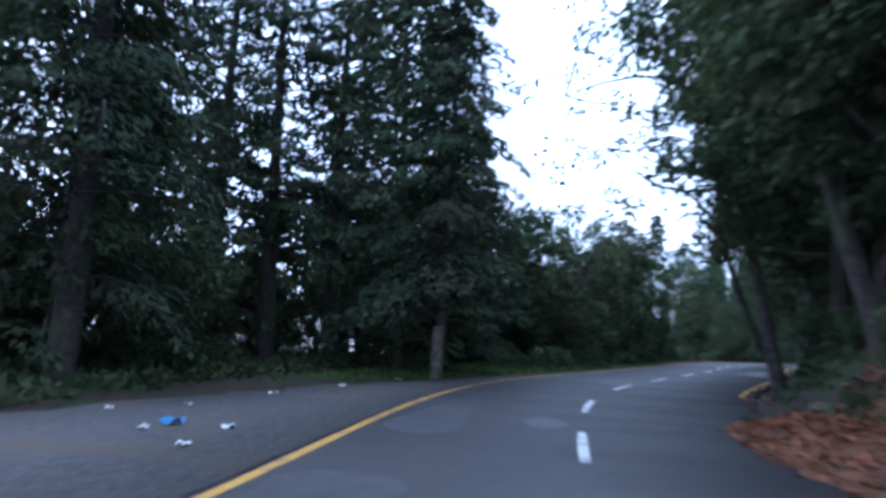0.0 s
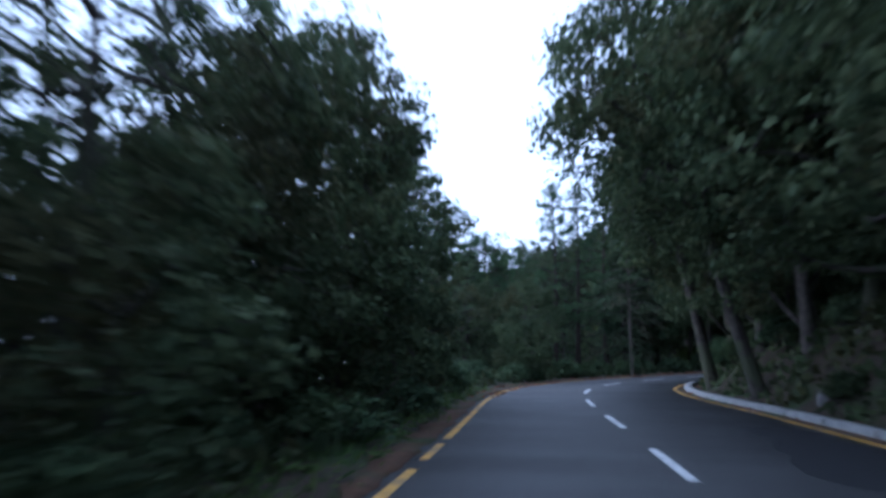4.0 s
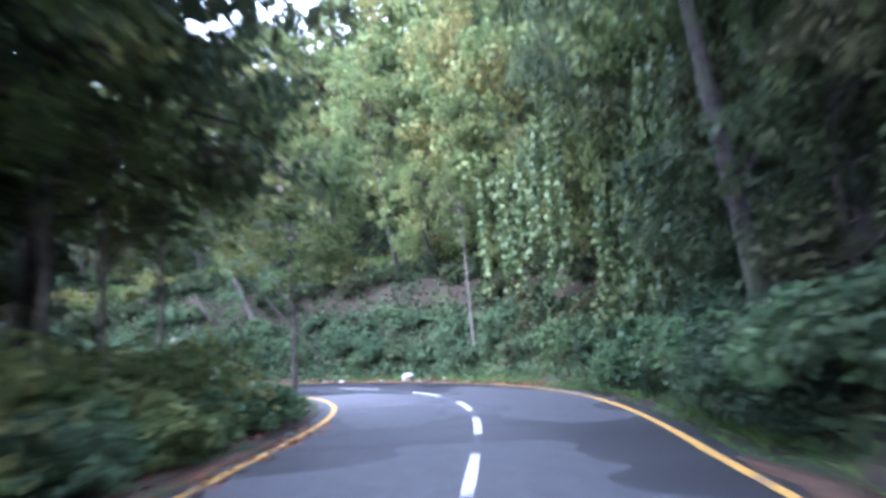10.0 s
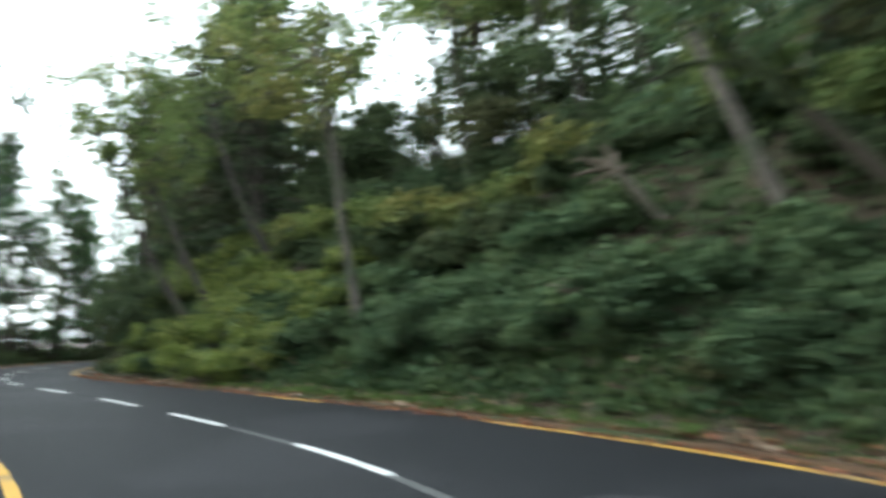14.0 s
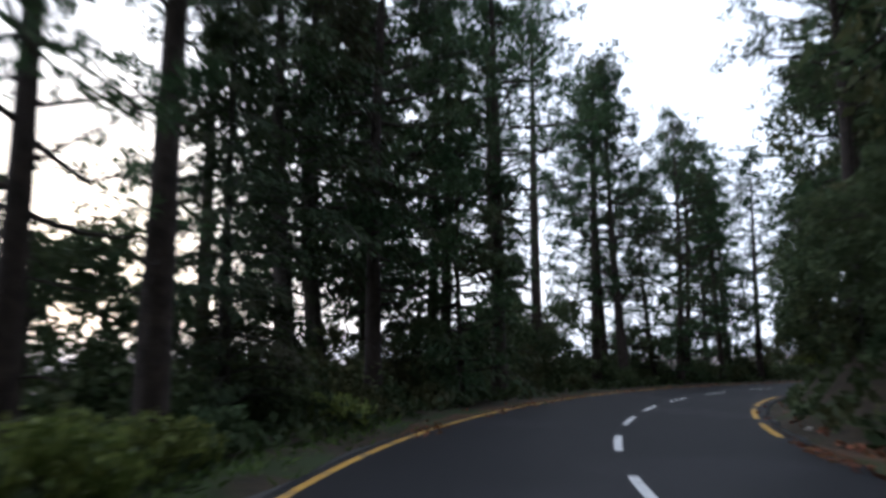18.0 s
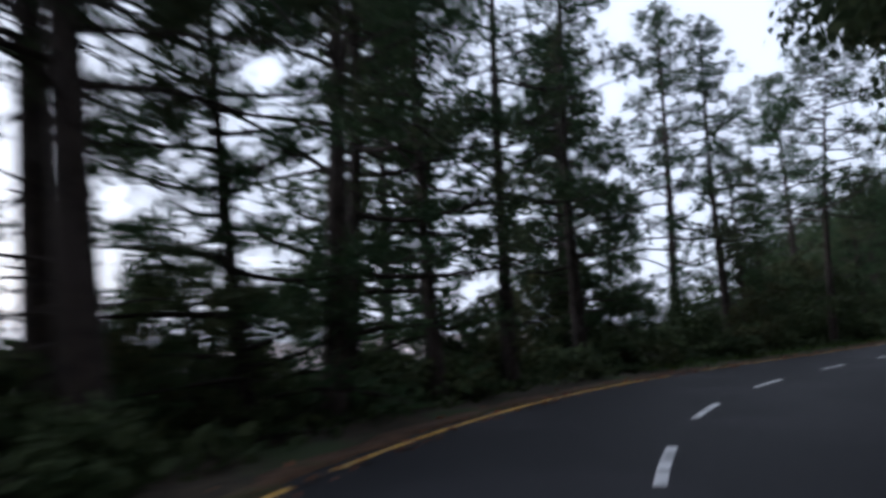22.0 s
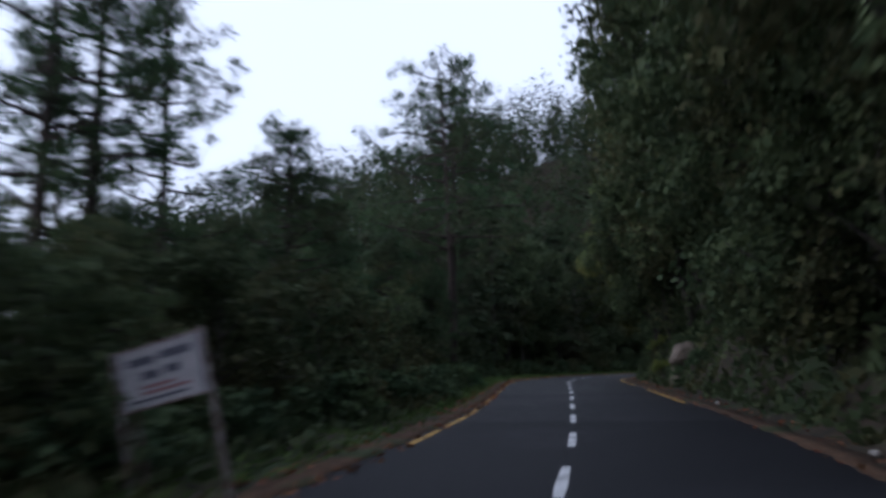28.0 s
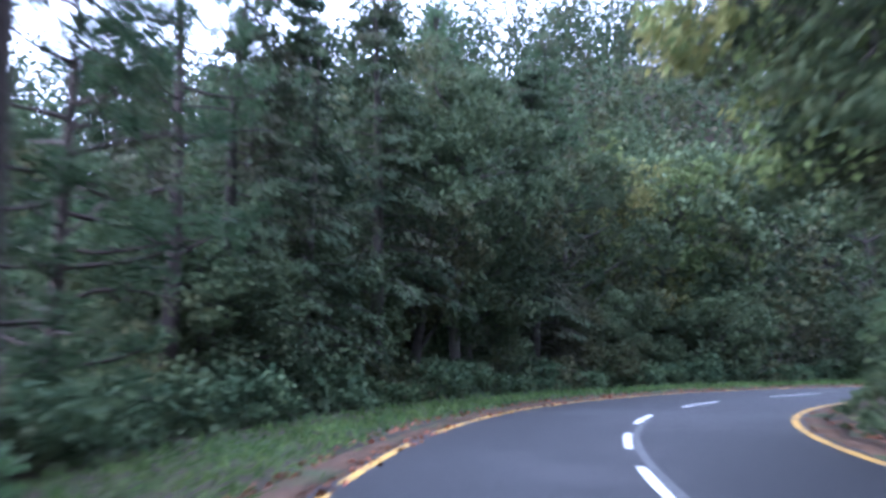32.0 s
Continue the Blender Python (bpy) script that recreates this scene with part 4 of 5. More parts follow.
# trees on and above the hairpin's bank, most of them leaning to the road
row([
    ("young", 103.5, 0.95, 7.8), ("canopy", 97.0, -1.8, 12.5, (0.0, 7.0)), ("bright", 102.5, -5.0, 16.5, (0.0, 9.0)), ("bright", 106, -5.4, 16.0, (0.0, 8.0)), ("low", 96, -2.8, 4.4), ("bright", 108, -5.4, 15.0), ("bright", 111, -5.2, 15.5),
    ("bright", 114, -5.6, 14.0), ("bright", 112, -8.0, 17.0), ("bright", 117.5, -6.0, 12.0), ("bright", 109, -9.0, 17.0), ("bright", 120.5, -7.0, 10.5), ("high_bright", 118, -4.9, 11.0, (0.0, 12.0)),
    ("high_bright", 113, -4.7, 12.0, (0.0, 12.0)), ("bright", 106, -4.7, 7.5, (0.0, 22.0)), ("canopy", 105.5, -4.4, 10.0, (0.0, 16.0)), ("canopy", 109, -4.6, 9.5, (0.0, 16.0)), ("bright", 109.5, -4.7, 7.0, (0.0, 24.0)), ("bright", 113, -4.8, 7.0, (0.0, 22.0)), ("bright", 116.5, -4.8, 6.0, (0.0, 24.0)), ("bright", 120.5, -4.9, 5.0, (0.0, 20.0)), ("bright", 124.5, -5.0, 4.0, (0.0, 16.0)), ("high_bright", 108.5, -4.6, 12.5, (0.0, 12.0)),
])
row([
    ("thin", 126, -5.4, 9.0, (4.0, 8.0)), ("thin", 129, -6.4, 10.0, (2.0, 4.0)), ("thin", 124, -6.8, 9.0, (2.0, 6.0)), ("thin", 133, -6.0, 10.0, (2.0, 5.0)), ("thin", 121, -7.6, 9.0, (2.0, 4.0)), ("thin", 138, -6.0, 10.0, (3.0, 5.0)),
    ("thin", 142, -5.4, 10.0, (3.0, 6.0)), ("thin", 145.5, -3.0, 9.0, (3.0, 6.0)), ("pine", 126, -11.0, 11.0), ("pine", 131, -11.0, 12.0), ("pine", 136, -9.5, 12.0),
])


def leaner(kind, x, y, axis, high, girth, label):
    """A tree that grows out of the bank at a slant, along the given axis."""
    e = tree(kind, x, y, high, (0.0, 0.0), girth, label)
    turn = Vector(axis).to_track_quat("Z", "Y").to_matrix().to_4x4()
    place, _, size = e.matrix_basis.decompose()
    e.matrix_basis = Matrix.Translation(place) @ turn @ Matrix.Diagonal((*size, 1))
    return e


leaner("pale_lean", 61.70, 107.99, (-0.22, -0.02, 0.97), 10.0, 1.00, "slender pale-trunked tree leaning out from the bank")
leaner("lean", 58.61, 115.97, (-0.33, -0.06, 0.94), 11.0, 1.00, "dark slanting tree with an open crown on the bank")
leaner("lean", 55.41, 116.98, (-0.37, -0.11, 0.92), 11.0, 1.00, "dark slanting tree with an open crown on the bank")
leaner("lean", 56.41, 116.14, (-0.36, -0.09, 0.93), 10.0, 1.00, "dark slanting tree with an open crown on the bank")
leaner("pale_lean", 68.61, 99.76, (-0.38, 0.20, 0.90), 10.0, 1.00, "slender pale-trunked tree leaning out from the bank")
leaner("pale_lean", 69.14, 86.20, (-0.06, 0.08, 0.99), 8.0, 0.7, "slim pale trunk under the creepers")
leaner("mossy", 68.98, 96.06, (-0.58, 0.29, 0.76), 6.0, 1.00, "mossy dark trunk slanting up the bank")
# valley side behind the hairpin
row([
    ("bare_conifer", 127, 3.0, 13.0), ("pine", 131, 2.0, 14.0), ("bare_conifer", 136, 1.9, 14.0), ("conifer", 140, 2.0, 13.0), ("pine", 142, 3.4, 14.0), ("pine", 144.5, 2.9, 13.0),
    ("high_pine", 146, 2.2, 15.0), ("conifer", 149, 2.9, 8.6), ("broad", 130, 6.0, 11.0), ("broad", 136, 6.0, 11.0), ("low", 139, 4.0, 4.5), ("low", 133, 4.0, 4.5),
    ("low", 147, 4.5, 4.5),
])
# pines above the valley
row([
    ("pine", 156, 5.2, 15.5), ("full_pine", 158, 1.7, 7.4), ("conifer", 158.5, 2.9, 15.0), ("conifer", 157.2, 4.4, 13.0), ("pine", 159.5, 3.2, 15.0), ("high_pine", 160.5, 1.7, 17.0), ("pine", 162, 2.2, 15.2),
    ("high_pine", 167, 3.7, 18.2), ("pine", 170, 2.9, 14.8), ("pine", 170.6, 1.8, 15.8), ("full_pine", 173.5, 1.6, 10.0), ("full_pine", 176.5, 3.0, 13.0), ("conifer", 180, 5.0, 13.0),
    ("high_pine", 175, 2.1, 14.0), ("pine", 178, 1.9, 10.8),
])
row([
    ("bare_conifer", 151.5, 3.0, 15.0), ("pine", 153.6, 2.2, 15.0), ("bare_conifer", 155.2, 4.4, 15.5), ("pine", 152.5, 6.0, 15.0), ("pine", 171.5, 3.4, 15.0), ("conifer", 166.5, 5.0, 10.0),
    ("low", 164, 3.6, 4.0), ("low", 169, 4.0, 4.2), ("low", 188, 4.6, 4.0), ("low", 193, 5.0, 4.0), ("full_pine", 190, 4.8, 7.0), ("low", 163, 5.0, 3.8),
    ("low", 167, 5.2, 4.6), ("low", 175, 4.6, 3.6), ("low", 187, 5.0, 4.4), ("low", 157, 2.6, 2.6), ("low", 165, 2.6, 2.6), ("low", 173, 2.8, 2.8),
])
row([
    ("low", 181, 2.8, 2.6), ("pine", 180.5, 1.8, 13.0), ("pine", 181, 4.4, 13.7), ("pine", 185, 2.6, 14.0), ("full_pine", 186.5, 3.2, 10.0), ("pine", 188, 5.4, 12.4),
    ("pine", 192, 8.4, 16.9), ("pine", 195, 5.0, 15.5), ("pine", 196.5, 3.2, 14.0), ("full_pine", 200, 3.8, 5.6), ("pine", 200.5, 4.4, 10.0), ("round_pine", 204.5, 1.7, 14.6),
    ("pine", 208, 6.0, 11.0), ("pine", 217, 7.2, 19.0), ("low", 192, 2.4, 2.4), ("low", 197, 2.2, 3.0), ("low", 202, 2.8, 4.2), ("low", 206, 3.2, 4.6),
])
row([
    ("low", 209, 2.6, 4.6), ("low", 212, 4.0, 4.4),
])
# hill side of that stretch
row([
    ("high_pine", 161.5, -2.6, 15.5), ("low", 146, -2.2, 3.2), ("low", 150, -2.2, 3.4), ("low", 154, -2.0, 3.6), ("low", 158, -2.0, 3.6), ("pine", 166, -3.0, 15.0),
    ("pine", 170, -2.8, 15.5), ("broad", 174, -3.0, 13.5), ("tall", 178, -2.8, 15.5), ("tall", 183, -3.0, 15), ("broad", 187, -3.2, 13.5), ("tall", 191, -3.0, 14.5),
    ("broad", 195, -3.2, 13.5), ("tall", 199, -3.0, 14.5), ("tall", 204, -3.2, 14.5), ("broad", 209, -3.0, 12.5),
])
# last stretch, valley side
row([
    ("pine", 220, 4.2, 11.0), ("full_pine", 222, 5.4, 7.6), ("low", 218, 5.0, 3.6), ("low", 224, 3.4, 3.4), ("pine", 227.5, 6.6, 13), ("pine", 230.0, 7.1, 14),
    ("pine", 232.5, 7.3, 12.5), ("pine", 237.5, 8.7, 7), ("pine", 233.5, 10.6, 13), ("full_pine", 236, 5.6, 8.2), ("full_pine", 240, 6.6, 8.6), ("pine", 242, 5.6, 7.2),
    ("full_pine", 245, 7.0, 6.8), ("full_pine", 250, 6.8, 6.0), ("pine", 252, 8.4, 8.0), ("full_pine", 249.5, 3.2, 5.4), ("round_pine", 254, 2.45, 17.0, (0.0, 0.0), 0.95), ("broad", 250, 4.6, 6.4), ("full_pine", 251.6, 3.9, 6.5), ("broad", 252.5, 5.0, 7.0),
])
row([
    ("full_pine", 246.5, 4.0, 6.4), ("high_pine", 257.8, 2.9, 17.0, (0.0, 0.0), 0.8), ("full_pine", 262, 5.4, 9.5), ("low", 229, 3.6, 3.6), ("low", 233, 3.4, 3.8), ("low", 238, 3.6, 4.2),
    ("low", 246, 4.0, 4.2),
])
# beyond the end of the way
row([
    ("conifer", 268, 5.2, 11.5), ("broad", 272, 5.6, 11.0), ("broad", 274, 5.1, 12.0), ("pine", 274.5, 7.0, 15.0), ("conifer", 276.5, 5.0, 13.0), ("pine", 278, 5.6, 14.5),
    ("broad", 280, 6.8, 12.5), ("pine", 264.5, 5.4, 12.5), ("bare_conifer", 266.8, 5.6, 12.0), ("bare_conifer", 270, 4.6, 13.5), ("tall", 273, 4.6, 12.5), ("bright", 283, 8.4, 12.5),
    ("bright", 286, 10.0, 13.0), ("low", 266, 5.4, 4.0), ("low", 270, 5.4, 4.0), ("low", 274, 5.0, 4.0), ("low", 279, 4.8, 4.0), ("low", 284, 4.6, 4.4),
])
row([
    ("low", 289, 4.6, 4.4),
])
# hill side of the last stretch
row([
    ("tall", 212, -3.6, 16), ("tall", 216, -3.6, 18), ("pine", 219, -3.4, 19), ("tall", 222, -3.4, 17), ("broad", 226, -3.0, 15), ("pine", 229, -3.4, 19),
    ("tall", 232, -3.0, 17), ("broad", 236, -3.2, 15), ("tall", 240, -3.2, 18), ("tall", 244, -3.2, 17), ("broad", 247, -4.2, 15), ("tall", 251, -3.4, 17),
    ("broad", 255, -3.2, 14), ("broad", 258, -2.6, 11.5), ("broad", 261.5, -2.4, 11.5), ("bright", 265, -2.8, 12), ("broad", 269, -3.0, 13), ("tall", 274, -3.2, 15),
])
row([
    ("broad", 279, -3.2, 14), ("broad", 285, -3.4, 14),
])
# closing the view where the road turns away
for x, y in [(107.8, 236.0), (116.8, 245.3), (125.1, 254.1), (110.7, 239.5), (119.3, 249.0), (110.6, 234.4)]:
    tree("low", x, y, 5.0)
    tree("wood_broad", x + 2.5, y + 2.0, 13.0)
# the wood behind
forest(-14, 56, R, 5.5, 11.5, 4.8, ["wood_broad", "wood_broad", "wood_conifer"], 11, 14)
forest(56, 100, R, 6.0, 11.5, 4.8, ["wood_broad", "wood_bright"], 12, 15)
forest(98, 120, R, 8.0, 18, 4.4, ["wood_bright"], 14, 19)
forest(119, 141, R, 7.5, 20, 3.9, ["high_bright"], 13, 17)
forest(141, 215, R, 5.6, 11, 4.6, ["wood_broad", "wood_broad", "wood_conifer"], 12, 15)
forest(215, 300, R, 6.0, 11.5, 4.6, ["wood_broad", "wood_broad", "wood_conifer"], 13, 17)
forest(-14, 34, L, 11, 30, 5.0, ["wood_conifer", "wood_broad"], 9, 13)
forest(-4, 34, L, 7.5, 11.5, 3.6, ["low"], 3.2, 4.6)
forest(24, 36, L, 5.5, 12, 4.0, ["wood_broad"], 8, 10)
forest(36, 56, L, 6.5, 16, 4.8, ["wood_broad"], 6, 8)
forest(60, 100, L, 8, 22, 5.2, ["wood_broad", "wood_conifer"], 7, 10)
forest(206, 246, L, 8.5, 20, 5.4, ["wood_broad", "wood_conifer"], 5, 7.5)
forest(256, 300, L, 5.6, 9.0, 3.2, ["low"], 3.6, 5.2)
forest(262, 300, R, 2.6, 5.0, 3.4, ["low"], 3.6, 5.0)
forest(268, 300, L, 9.0, 22, 5.2, ["wood_broad", "wood_conifer", "wood_broad"], 10, 13.5)
forest(162, 186, L, 6, 13, 5.0, ["low", "full_pine"], 3.5, 7)
far_woods("hill_woods", np.concatenate([spots(-25, 96, -12, -100, 6.5, 11, 16, 3), spots(117, 141, -23, -70, 5.0, 3.5, 5.0, 12), spots(141, 330, -11.5, -100, 6.5, 12, 16, 8)]), LEAF, "dense green woods up the hillside", 4, 230, 0.55)
far_woods("valley_woods", np.concatenate([spots(-25, 60, 30, 60, 7.5, 8, 12, 5), spots(204, 250, 24, 60, 7.0, 7, 9, 6)]), LEAF, "dark woods falling away into the valley", 7, 260, 0.45)
hill_rng = np.random.default_rng(91)
hx0, hy0 = np.meshgrid(np.arange(66, 200, 4.4), np.arange(232, 312, 4.4), indexing="ij")
hx0, hy0 = hx0.ravel() + hill_rng.uniform(-1.8, 1.8, hx0.size), hy0.ravel() + hill_rng.uniform(-1.8, 1.8, hx0.size)
hill_s, hill_d = on_road(hx0, hy0)
beyond = hill_d - left_half(hill_s) > 21
hx0, hy0 = hx0[beyond], hy0[beyond]
far_woods("far_hill_woods", np.stack([hx0, hy0, hill_rng.uniform(8, 14, hx0.size)], 1), CONIFER, "pine woods on the hill ahead", 16, 520, 0.46)
far_woods("bright_hill_woods", spots(96, 120, -15, -90, 6.0, 12, 17, 14), BRIGHT, "light green woods up the steep hill behind the hairpin", 15, 260, 0.55)
# bushes at the edges
thicket(26, 62, L, 1.3, 2.4, 2.0, 0.6, 1.0)
thicket(62, 102, L, 1.3, 2.4, 2.0, 0.6, 1.0)
thicket(124, 152, L, 1.6, 2.8, 2.0, 0.6, 1.0, (3, 0))
thicket(152, 216, L, 1.5, 2.8, 1.8, 0.6, 1.1, (4,))
undergrowth_mass(216, 246, L, 3.6, 5.2, 0.6, 1.1, 1.9, 4, "dark bushes behind the notice board")
forest(216, 246, L, 4.6, 8.5, 3.0, ["low", "full_pine"], 3.2, 5.0)
thicket(217, 246, L, 2.2, 3.2, 2.0, 0.7, 1.2, (0, 1, 4))
undergrowth_mass(246, 290, L, 3.2, 4.2, 1.4, 0.7, 1.2, 0, "green bushes behind the grass verge")
thicket(-6, 104, R, 1.3, 2.4, 3.0, 0.5, 0.95, (0, 1, 4))
thicket(88, 104, R, 1.0, 1.8, 1.6, 0.8, 1.2, (0, 1))
thicket(94, 104.5, R, 1.2, 1.7, 0.7, 0.9, 1.25, (5, 0, 5))
thicket(106, 109, R, 1.5, 2.0, 0.8, 0.6, 0.9, (5, 0))
thicket(136, 146, R, 1.0, 2.4, 1.2, 0.8, 1.2, (3, 3, 0))
thicket(104, 136, R, 1.7, 2.2, 1.5, 0.6, 0.9, (0, 4, 2))
undergrowth_mass(103, 146, R, 4.35, 4.75, 0.6, 0.7, 1.15, 4, "dark bushes hanging over the lip of the bank")
undergrowth_mass(104, 142, R, 4.9, 5.8, 1.0, 0.8, 1.4, 6, "light green bushes above the lip of the bank")
undergrowth_mass(106, 140, R, 5.8, 8.5, 0.9, 1.1, 1.8, 2, "bushes on the slope above the bank")
thicket(104, 136, R, 1.6, 2.4, 1.7, 0.7, 1.1, (0, 1, 2))
undergrowth_mass(112, 140, R, 2.4, 3.5, 0.7, 0.6, 1.0, 1, "dense green bushes on the hairpin bank")
undergrowth_mass(99, 113, R, 2.6, 3.6, 0.5, 0.7, 1.1, 4, "dense green bushes on the hairpin bank")
undergrowth_mass(135, 147, R, 1.6, 5.8, 0.35, 0.9, 1.5, 3, "bushes climbing the bank, tinted yellow-green as if sunlit")
thicket(136, 290, R, 1.4, 2.8, 3.2, 0.5, 0.9, (0, 4, 3))
forest(-6, 100, R, 2.6, 4.4, 3.4, ["low"], 3.4, 5.0)
forest(160, 262, R, 2.6, 4.6, 3.4, ["low"], 3.6, 5.2)
forest(214, 240, R, 1.9, 2.9, 2.3, ["low"], 4.6, 6.4)
forest(240, 253, R, 3.0, 4.0, 2.0, ["low"], 4.5, 6.0)
forest(252, 262, R, 2.2, 3.0, 2.3, ["low"], 4.6, 6.0)
forest(214, 258, R, 3.0, 4.4, 3.0, ["broad"], 7.5, 10.5)
forest(76, 98, R, 2.0, 2.8, 2.3, ["low"], 4.6, 6.2)
forest(258, 300, R, 4.6, 7.4, 3.5, ["wood_broad"], 11, 14)
forest(117, 123.5, R, 7.5, 10.5, 2.6, ["low"], 4.5, 6.0)
forest(126, 141, R, 6.2, 9.5, 3.0, ["low"], 4.0, 5.4)
undergrowth_mass(141, 206, L, 2.8, 4.6, 0.8, 0.9, 1.6, 4, "dark bushes along the valley edge")
undergrowth_mass(88, 102, L, 2.2, 4.4, 0.4, 1.0, 1.7, 6, "light green bushes below the trees")
thicket(88, 99.5, L, 0.9, 1.7, 0.9, 0.5, 0.85, (5, 6))
thicket(99.5, 106, L, 1.0, 2.2, 0.9, 0.55, 0.85, (5,))
thicket(240, 256.5, L, 1.7, 3.0, 0.8, 0.7, 1.1, (0, 1, 5))
undergrowth_mass(254, 285, L, 4.2, 5.4, 0.8, 1.0, 1.7, 4, "dark bushes at the foot of the trees")
forest(141, 168, L, 3.6, 8.0, 3.0, ["low"], 2.4, 3.6)
forest(168, 206, L, 4.6, 9.0, 3.4, ["low"], 2.2, 3.4)
# low growth, grass and fallen leaves
cover("undergrowth", -20, 94, -0.9, -7.0, 60, 0.27, 0.16, LEAF, "dense dark undergrowth on the bank", 11, 0.4)
cover("undergrowth", 106, 142, -8.0, -20.0, 45, 0.34, 0.2, SHRUB, "green undergrowth on top of the bank", 26, 0.6)
cover("undergrowth", 94, 146, -1.15, -3.7, 170, 0.2, 0.12, SHRUB, "dense green undergrowth covering the hairpin bank", 24, 0.4)
cover("undergrowth", 94, 146, -4.75, -9.0, 120, 0.22, 0.13, BRIGHT, "light green growth above the lip of the hairpin bank", 32, 0.4)
cover("undergrowth", 104, 146, -3.6, -4.8, 90, 0.17, 0.1, LEAF, "a few plants on the bare face of the bank", 33, 0.2)
cover("undergrowth", 140, 300, -0.9, -7.0, 60, 0.27, 0.15, LEAF, "dark undergrowth and ferns on the bank", 25, 0.4)
cover("undergrowth", 28, 240, 1.1, 7.0, 34, 0.26, 0.15, LEAF, "dark green undergrowth below the trees", 12, 0.45)
cover("undergrowth", 240, 300, 3.2, 8.0, 40, 0.26, 0.15, LEAF, "dark green undergrowth behind the grass verge", 28, 0.45)
cover("undergrowth", -25, 28, 4.6, 12.0, 40, 0.26, 0.14, LEAF, "sparse undergrowth below the conifers", 13, 0.35)
cover("undergrowth", 110, 136, -1.1, -4.5, 110, 0.24, 0.15, SHRUB, "low green plants at the foot of the hairpin bank", 31, 0.35)
cover("grass_verge", 15, 36, 0.5, 4.2, 130, 0.17, 0.03, GRASS, "green grass between the road and the conifers", 35, 0.08)
cover("grass_verge", 22, 56, 0.3, 1.6, 70, 0.2, 0.03, GRASS, "green grass on the road verge", 14, 0.1)
cover("grass_verge", 94, 138, -0.3, -1.9, 290, 0.17, 0.03, GRASS, "bright green grass below the bank", 29, 0.08)
cover("grass_verge", 84, 134, -0.35, -1.4, 60, 0.2, 0.03, GRASS, "green grass below the bank", 15, 0.1)
cover("grass_verge", 104, 152, 0.3, 1.5, 60, 0.2, 0.03, GRASS, "green grass on the inner verge", 16, 0.1)
cover("grass_verge", 186, 300, 0.35, 2.2, 60, 0.2, 0.03, GRASS, "green grass on the road verge", 17, 0.1)
cover("grass_verge", 236, 300, 0.9, 3.2, 110, 0.17, 0.028, GRASS, "green grass on the wide verge", 27, 0.08)
cover("fallen_leaves", -20, 60, -0.9, -0.1, 26, 0.1, 0.06, DRY, "brown fallen leaves on the road edge", 18, 0.0, True)
cover("fallen_leaves", 52, 100, 0.7, -0.25, 45, 0.1, 0.06, DRY, "brown fallen leaves on the road edge", 19, 0.0, True)
cover("fallen_leaves", 108, 150, -1.2, 0.05, 80, 0.11, 0.07, DRY, "brown fallen leaves below the bank", 20, 0.0, True)
cover("fallen_leaves", 114, 146, -1.9, -0.25, 55, 0.2, 0.13, LITTER, "thick layer of large pale brown leaves below the bank", 34, 0.03, True)
cover("fallen_leaves", 150, 205, 0.6, -0.35, 24, 0.1, 0.06, DRY, "reddish fallen leaves on the road edge", 21, 0.0, True)
cover("fallen_leaves", 205, 300, 0.9, -0.1, 42, 0.11, 0.07, DRY, "reddish fallen leaves on the road edge", 22, 0.0, True)
cover("fallen_leaves", 150, 300, -1.2, -0.1, 18, 0.1, 0.06, DRY, "fallen leaves at the foot of the bank", 23, 0.0, True)
# ---- road details ----
gs = np.arange(-28, 23.6, 0.5)
g_out = np.interp(gs, [-28, 7, 12, 16, 19, 23], [5.5, 4.8, 3.4, 2.4, 1.1, 0.3]) + 0.35 * waves(gs, gs * 0, 0.9) + 0.2 * waves(gs, gs * 0, 0.3, 3)
part("gravel_shoulder", ribbon("gravel_shoulder", gs, left_half(gs) + 0.12, left_half(gs) + g_out, 0.028, GRAVEL, 0.1), road, "grey gravel shoulder with scattered litter")
PALE = material("pale_asphalt", (0.052, 0.052, 0.053), (0.08, 0.079, 0.08), 4.0, 0.55, 0.4, 70.0, (0.068, 0.068, 0.072), 0.8)
DAMP = material("damp_asphalt", (0.022, 0.022, 0.025), (0.033, 0.033, 0.037), 5.0, 0.45, 0.4, 70.0)


def patch(s0, s1, inner, outer, mat, label, seed, z=0.0025):
    """A paler or darker patch on the road with an uneven outline."""
    s = np.linspace(s0, s1, max(12, int((s1 - s0) * 9)))
    u = np.clip(np.sin(np.pi * np.linspace(0.02, 0.98, len(s))) ** 0.4 + 0.3 * waves(s, s * 0, 1.0, seed + 9) + 0.12 * waves(s, s * 0, 0.35, seed + 2), 0.04, 1.25)
    mid, half = (inner + outer) / 2, (inner - outer) / 2
    w1 = u * (half + 0.45 * half * waves(s, s * 0, 1.1, seed)) + 0.02 * waves(s, s * 0, 0.5, seed)
    w2 = u * (half + 0.45 * half * waves(s, s * 0, 1.3, seed + 4)) + 0.02 * waves(s, s * 0, 0.5, seed + 1)
    part("road_patch", ribbon("road_patch", s, mid + w1, mid - w2, z, mat), road, label)


